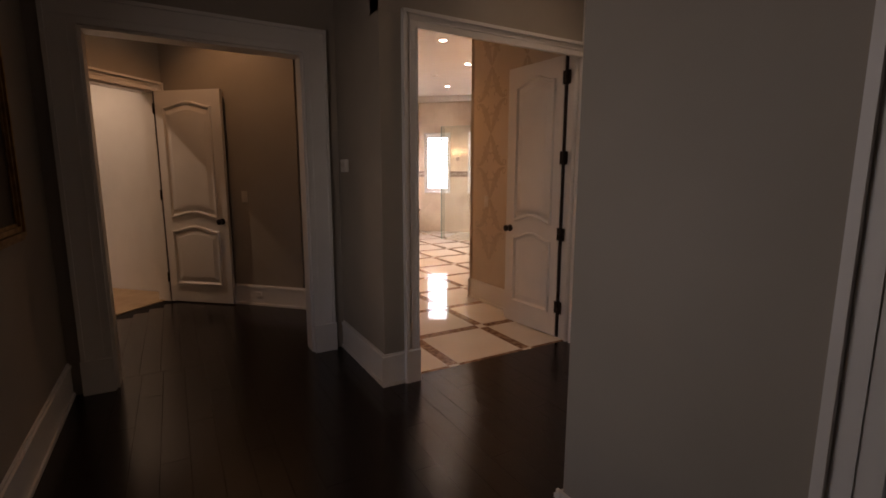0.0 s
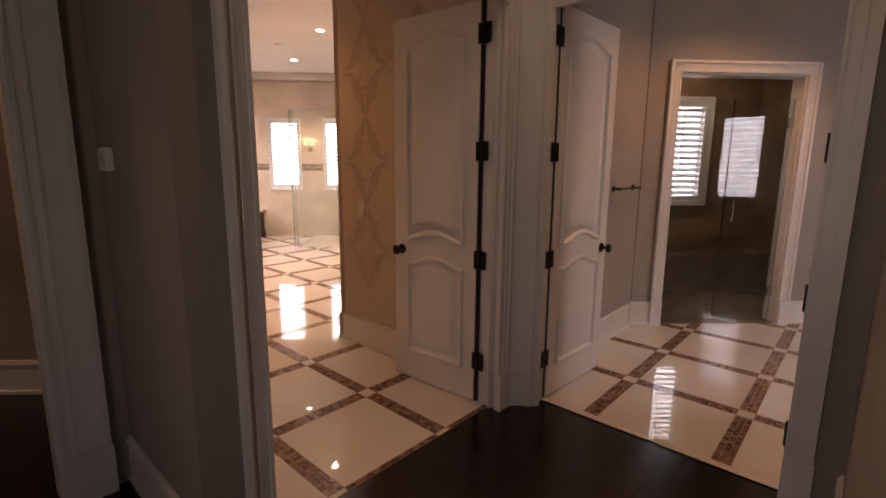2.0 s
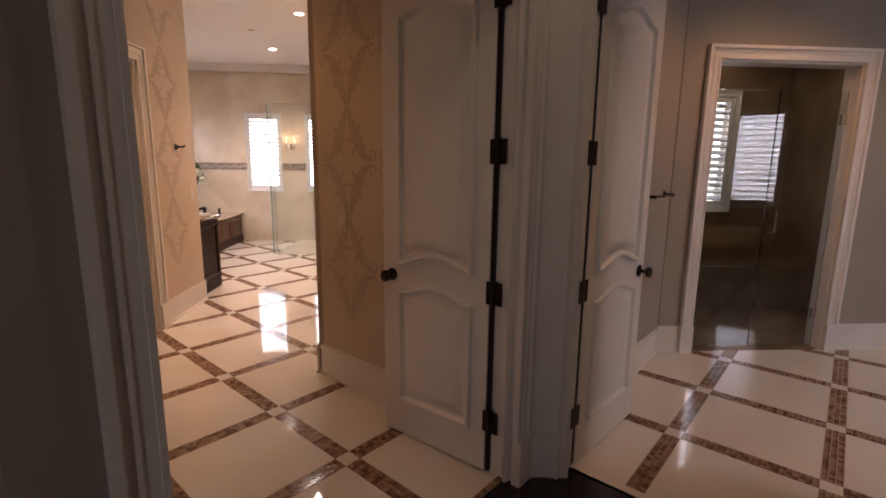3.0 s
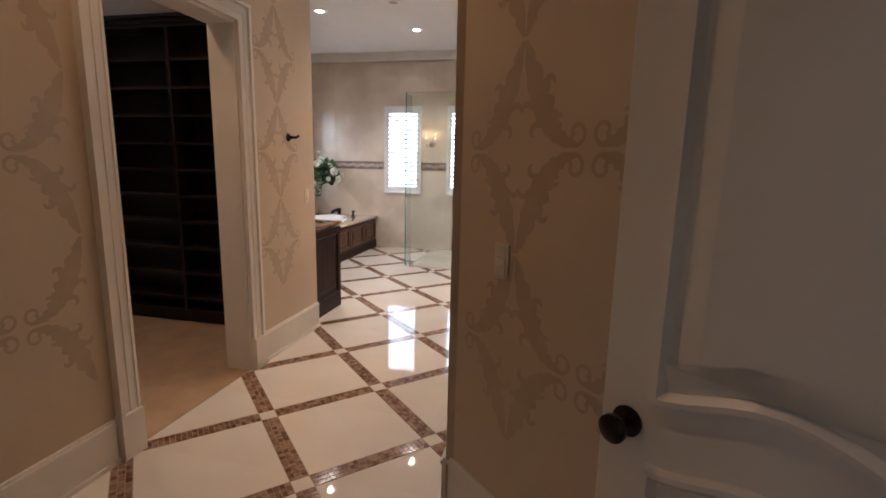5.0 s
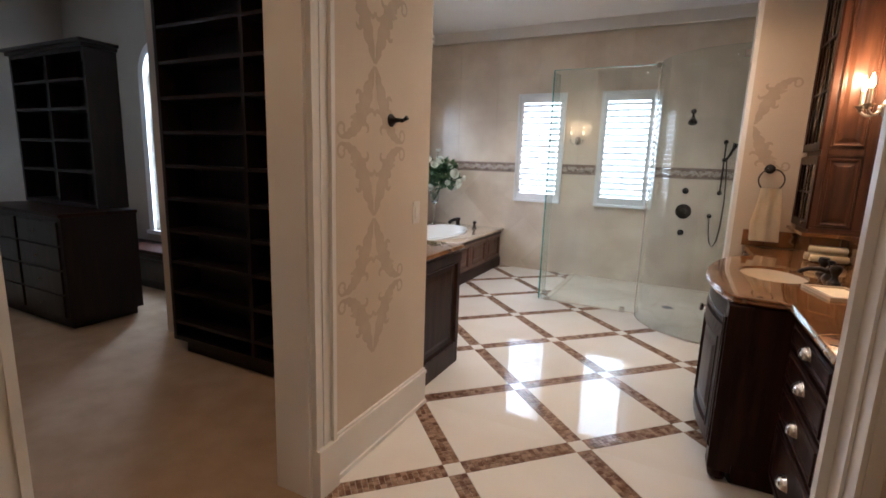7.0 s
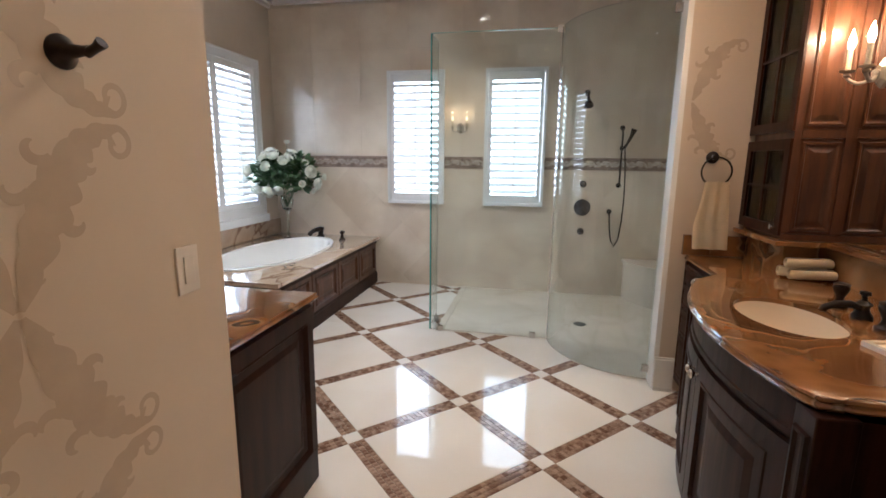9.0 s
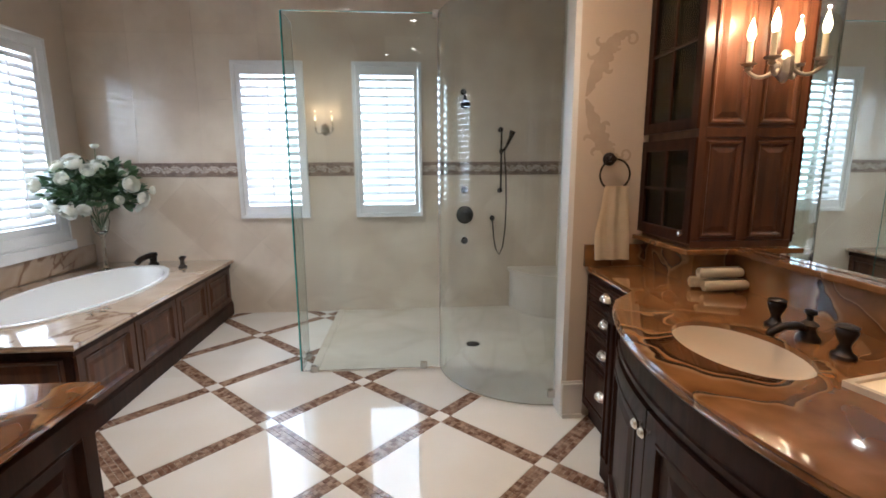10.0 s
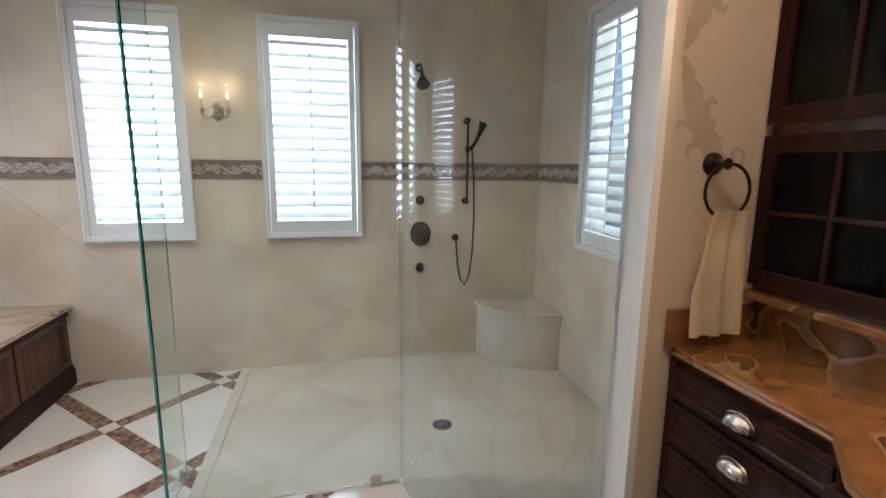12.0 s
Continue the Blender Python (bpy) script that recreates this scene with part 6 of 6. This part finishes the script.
# ---- closet ----
def bookcase(m, width, depth, height, cols, shelf_z, label, plinth=0.10):
    """Local frame: front at y = 0, back at +depth, x from 0 to width."""
    e = thing("closet_shelving", m, label, "shelving", "closet cabinetry")
    part("back_panel", boxes((0, width, depth - 0.012, depth, plinth, height)), ESPRESSO, e)
    part("side_panel", boxes((0, 0.03, 0, depth - 0.0125, plinth, height)), ESPRESSO, e)
    part("side_panel", boxes((width - 0.03, width, 0, depth - 0.0125, plinth, height)), ESPRESSO, e)
    part("top_panel", boxes((0.0305, width - 0.0305, 0.002, depth - 0.0125, height - 0.03, height)), ESPRESSO, e)
    part("bottom_panel", boxes((0.0305, width - 0.0305, 0.002, depth - 0.0125, plinth, plinth + 0.03)), ESPRESSO, e)
    part("plinth", boxes((0.07, width - 0.03, 0.05, depth, 0.004, plinth - 0.0005)), ESPRESSO, e)
    part("crown", boxes((-0.02, width + 0.02, -0.02, depth, height + 0.0005, height + 0.03), (-0.045, width + 0.045, -0.045, depth, height + 0.0305, height + 0.055)), ESPRESSO, e)
    xs = [width * k / cols for k in range(cols + 1)]
    for k in range(1, cols):
        part("divider", boxes((xs[k] - 0.014, xs[k] + 0.014, 0.003, depth - 0.0125, plinth + 0.031, height - 0.031)), ESPRESSO, e)
    for k in range(cols):
        for z in shelf_z:
            part("shelf", boxes((xs[k] + 0.031 if k == 0 else xs[k] + 0.0145, xs[k + 1] - 0.031 if k == cols - 1 else xs[k + 1] - 0.0145, 0.004, depth - 0.0125, z - 0.011, z + 0.011)), ESPRESSO, e)
    return e


bookcase(BATH @ Matrix.Translation((-4.49, 6.73, 0.0)), 1.57, 0.225, 2.45, 2, [0.233 + 0.2165 * k for k in range(10)], "tall espresso-stained open closet shelving, empty")
e = bookcase(BATH @ Matrix.Translation((-6.7, 6.86, 0.93)), 1.15, 0.24, 1.25, 2, [0.30, 0.55, 0.80, 1.02], "espresso shelving hutch above closet drawers", plinth=0.01)
e = thing("dresser", BATH @ Matrix.Translation((-6.75, 6.55, 0)), "espresso closet drawer chest with a wood top", "dresser")
part("body", boxes((0, 1.29, 0.0, 0.55, 0.09, 0.90), (0.05, 1.2, 0.06, 0.55, 0.005, 0.09)), ESPRESSO, e)
part("top", boxes((-0.02, 1.31, -0.02, 0.55, 0.9005, 0.929), bevel=0.004), DARKWOOD, e)
for c in range(2):
    for z in (0.12, 0.31, 0.50, 0.69):
        dr = part("drawer", boxes((0.03 + c * 0.63, 0.62 + c * 0.63, -0.016, -0.0005, z, z + 0.175), bevel=0.003), ESPRESSO, e)
        bm = bmesh.new()
        lathe(bm, [(0.006, 0.0), (0.005, 0.012), (0.012, 0.018), (0.0, 0.028)], Matrix.Translation((0.32 + c * 0.63, -0.016, z + 0.09)) @ pose(0, 0, 0, 90, 0, 0), 10)
        part("knob", bm, NICKEL, dr)
e = thing("window_seat", BATH @ Matrix.Translation((-7.4, 7.62, 0)), "dark wooden window seat under the arched window", "bench")
part("base", boxes((0, 2.32, 0.03, 0.398, 0.005, 0.37)), ESPRESSO, e)
part("seat", boxes((0, 2.335, 0.0, 0.398, 0.371, 0.41), bevel=0.006), DARKWOOD, e)
for k in range(3):
    bm = bmesh.new()
    moulded(bm, rect(0.1 + k * 0.75, 0.75 + k * 0.75, 0.06, 0.33), FIELD, to_minus_y(0.03, 0.0))
    part("panel", bm, ESPRESSO, e)
e = thing("window_7", BATH @ pose(-6.39, 8.02, 0, 0, 0, 180), "tall white arched closet window with muntins", "window", kind="structure")
hw, lo, sp = 0.285, 0.56, 2.225
bm = bmesh.new()
for s in (1, -1):
    poly = [(s * hw, sp), (s * hw, 2.535), (0, 2.535)] + [(s * hw * math.sin(a) * 0.98, sp + hw * math.cos(a)) for a in [k * math.pi / 24 for k in range(1, 12)]]
    v0 = [bm.verts.new((x, -0.1, z)) for x, z in poly]
    v1 = [bm.verts.new((x, 0.004, z)) for x, z in poly]
    bm.faces.new(v0)
    bm.faces.new(v1)
    for i in range(len(poly)):
        j = (i + 1) % len(poly)
        bm.faces.new((v0[i], v0[j], v1[j], v1[i]))
part("spandrel", bm, TAUPE, e)
bm = boxes((-hw - 0.075, -hw + 0.012, 0.0045, 0.03, lo - 0.02, sp), (hw - 0.012, hw + 0.075, 0.0045, 0.03, lo - 0.02, sp), (-hw - 0.10, hw + 0.10, 0.0045, 0.05, lo - 0.06, lo - 0.0205))
for k in range(20):
    a, b = math.pi * k / 20, math.pi * (k + 1) / 20
    pts = [(r * math.cos(t), sp + r * math.sin(t)) for r, t in ((hw - 0.012, a), (hw + 0.075, a), (hw + 0.075, b), (hw - 0.012, b))]
    v0 = [bm.verts.new((x, 0.0045, z)) for x, z in pts]
    v1 = [bm.verts.new((x, 0.03, z)) for x, z in pts]
    bm.faces.new(v1)
    for i in range(4):
        j = (i + 1) % 4
        bm.faces.new((v0[i], v0[j], v1[j], v1[i]))
part("window_frame", bm, SHUTTER, e)
bars = [(-hw, hw, -0.07, -0.045, sp - 0.025, sp + 0.025), (-0.009, 0.009, -0.07, -0.05, lo, sp), (-hw, -hw + 0.03, -0.07, -0.045, lo, sp), (hw - 0.03, hw, -0.07, -0.045, lo, sp), (-hw, hw, -0.07, -0.045, lo, lo + 0.04)]
bars += [(-hw, hw, -0.068, -0.052, lo + k * 0.40, lo + k * 0.40 + 0.018) for k in (1, 2, 3)]
part("muntin", boxes(*bars), SHUTTER, e)
part("pane", boxes((-hw, hw, -0.062, -0.058, lo, 2.52)), PANE, e).visible_shadow = False
e = thing("ceiling_vent", BATH @ Matrix.Translation((-6.5, 7.45, TOP)), "white slatted ceiling air vent", "vent")
part("frame", boxes((-0.20, 0.20, -0.10, -0.08, -0.008, -0.0005), (-0.20, 0.20, 0.08, 0.10, -0.008, -0.0005), (-0.20, -0.18, -0.08, 0.08, -0.008, -0.0005), (0.18, 0.20, -0.08, 0.08, -0.008, -0.0005)), CEILING, e)
# black sheet in place of the shade in the duct behind the slats
part("backing", boxes((-0.18, 0.18, -0.08, 0.08, -0.0015, -0.0005)), BLACK, e)
for k in range(7):
    part("slat", boxes((-0.179, 0.179, -0.072 + k * 0.022, -0.060 + k * 0.022, -0.006, -0.002)), CEILING, e)

# ---- powder room ----
e = thing("steam_door", BATH @ Matrix.Translation((2.34, 5.47, 0)), "clear glass steam shower door with a nickel pull", "shower door")
part("door_pane", boxes((-0.005, 0.535, -0.005, 0.005, 0.012, 2.02)), GLASS, e)
part("fixed_pane", boxes((-0.535, -0.012, -0.005, 0.005, 0.012, 2.02)), GLASS, e)
bm = bmesh.new()
tube(bm, [(0.05, -0.008, 0.955), (0.05, -0.045, 0.96), (0.05, -0.05, 0.98), (0.05, -0.05, 1.12), (0.05, -0.045, 1.14), (0.05, -0.008, 1.145)], 0.008, 10)
part("pull_handle", bm, NICKEL, e, smooth=True)
for z in (0.25, 1.78):
    part("hinge", boxes((0.50, 0.545, -0.012, 0.012, z, z + 0.08), bevel=0.002), NICKEL, e)
e = thing("steam_bench", BATH @ Matrix.Translation((1.52, 6.45, 0.004)), "brown stone bench inside the steam shower", "bench")
part("base", boxes((0.0, 2.08, 0.05, 0.448, 0.0, 0.42)), STEAM, e)
part("seat", boxes((0.0, 2.08, 0.0, 0.448, 0.4205, 0.46), bevel=0.004), STEAM, e)
e = thing("toilet", BATH @ pose(4.02, 6.08, 0, 0, 0, 0), "white two-piece toilet in the powder room", "toilet")
bm = bmesh.new()
lathe(bm, [(0.62, 0.0), (0.60, 0.05), (0.50, 0.14), (0.62, 0.26), (0.95, 0.36), (1.0, 0.385), (0.80, 0.385), (0.7, 0.30), (0.3, 0.22), (0.0, 0.2)], Matrix.Diagonal((0.19, 0.25, 1, 1)), 28)
part("bowl", bm, PORCELAIN, e, smooth=True)
bm = bmesh.new()
lathe(bm, [(1.0, 0.388), (1.02, 0.395), (1.02, 0.41), (0.9, 0.418), (0.0, 0.42)], Matrix.Diagonal((0.19, 0.25, 1, 1)), 28)
part("seat_lid", bm, PORCELAIN, e, smooth=True)
part("tank", boxes((-0.21, 0.21, 0.22, 0.40, 0.36, 0.72), bevel=0.015), PORCELAIN, e)
part("tank_lid", boxes((-0.225, 0.225, 0.205, 0.41, 0.7205, 0.755), bevel=0.008), PORCELAIN, e)


# ---- marble wall tiles ----
def wall_tiles(host_name, m, size, turn, rects, bounds):
    """Thin marble tiles on a wall. Local frame: x along the wall, y up, z out; rects are the bare stretches."""
    host = bpy.data.objects[host_name]
    c, s = math.cos(radians(turn)), math.sin(radians(turn))
    n = int(6 / size)
    for i in range(-n, n):
        for j in range(-n, n):
            g = 0.0009
            corners = [(i * size + g, j * size + g), ((i + 1) * size - g, j * size + g), ((i + 1) * size - g, (j + 1) * size - g), (i * size + g, (j + 1) * size - g)]
            whole = [(bounds[0] + c * x - s * y, bounds[1] + s * x + c * y) for x, y in corners]
            bm = bmesh.new()
            for x0, x1, y0, y1 in rects:
                poly = whole
                for lim in lim_x(x0, x1) + lim_y(y0, y1):
                    poly = clip(poly, *lim) if poly else poly
                if poly and big_enough(poly):
                    prism(bm, poly, 0.0004, 0.0028)
            if not bm.faces:
                bm.free()
                continue
            ob = new("wall_tile", finish("wall_tile", bm, MARBLE_TILE))
            ob.parent = host
            ob.matrix_local = m


FACE_BACK = Matrix(((1, 0, 0, 0), (0, 0, -1, 10.98), (0, 1, 0, 0), (0, 0, 0, 1)))
FACE_SHOWER = Matrix(((0, 0, -1, -0.38), (1, 0, 0, 0), (0, 1, 0, 0), (0, 0, 0, 1)))
wall_tiles("wall_back", FACE_BACK, 0.43, 45, [(-4.775, -3.38, 0, 1.317), (-3.38, -2.805, 0, 0.955), (-2.805, -2.32, 0, 1.317), (-2.32, -1.74, 0, 0.955), (-1.74, -0.384, 0, 1.317)], (-2.04, 0.1))
wall_tiles("wall_back", FACE_BACK, 0.56, 0, [(-4.775, -3.38, 1.443, 3.02), (-3.38, -2.805, 2.31, 3.02), (-2.805, -2.32, 1.443, 3.02), (-2.32, -1.74, 2.31, 3.02), (-1.74, -0.384, 1.443, 3.02)], (-2.04, 1.443))
wall_tiles("wall_shower", FACE_SHOWER, 0.43, 45, [(8.99, 9.715, 0, 1.317), (9.715, 10.275, 0, 0.975), (10.275, 10.975, 0, 1.317)], (10.0, 0.1))
wall_tiles("wall_shower", FACE_SHOWER, 0.56, 0, [(8.99, 9.715, 1.443, 3.15), (9.715, 10.275, 2.295, 3.15), (10.275, 10.975, 1.443, 3.15)], (10.0, 1.443))


# ---- pieces of the floors ----
inlaid_floor("floor_bath", BATH_ROOMS, X0, Y0, (-6, 10), "polished cream marble floor tiles inlaid with brown mosaic strips", lambda x, y: 3.3 < x < 5.2 and 6.3 < y < 8.1)
inlaid_floor("floor_powder", POWDER_ROOMS, X0, 2.30 - 6 * S, (0, 9), "polished cream marble floor tiles inlaid with brown mosaic strips", lambda x, y: 3.5 < x < 4.6 and 1.4 < y < 2.6)
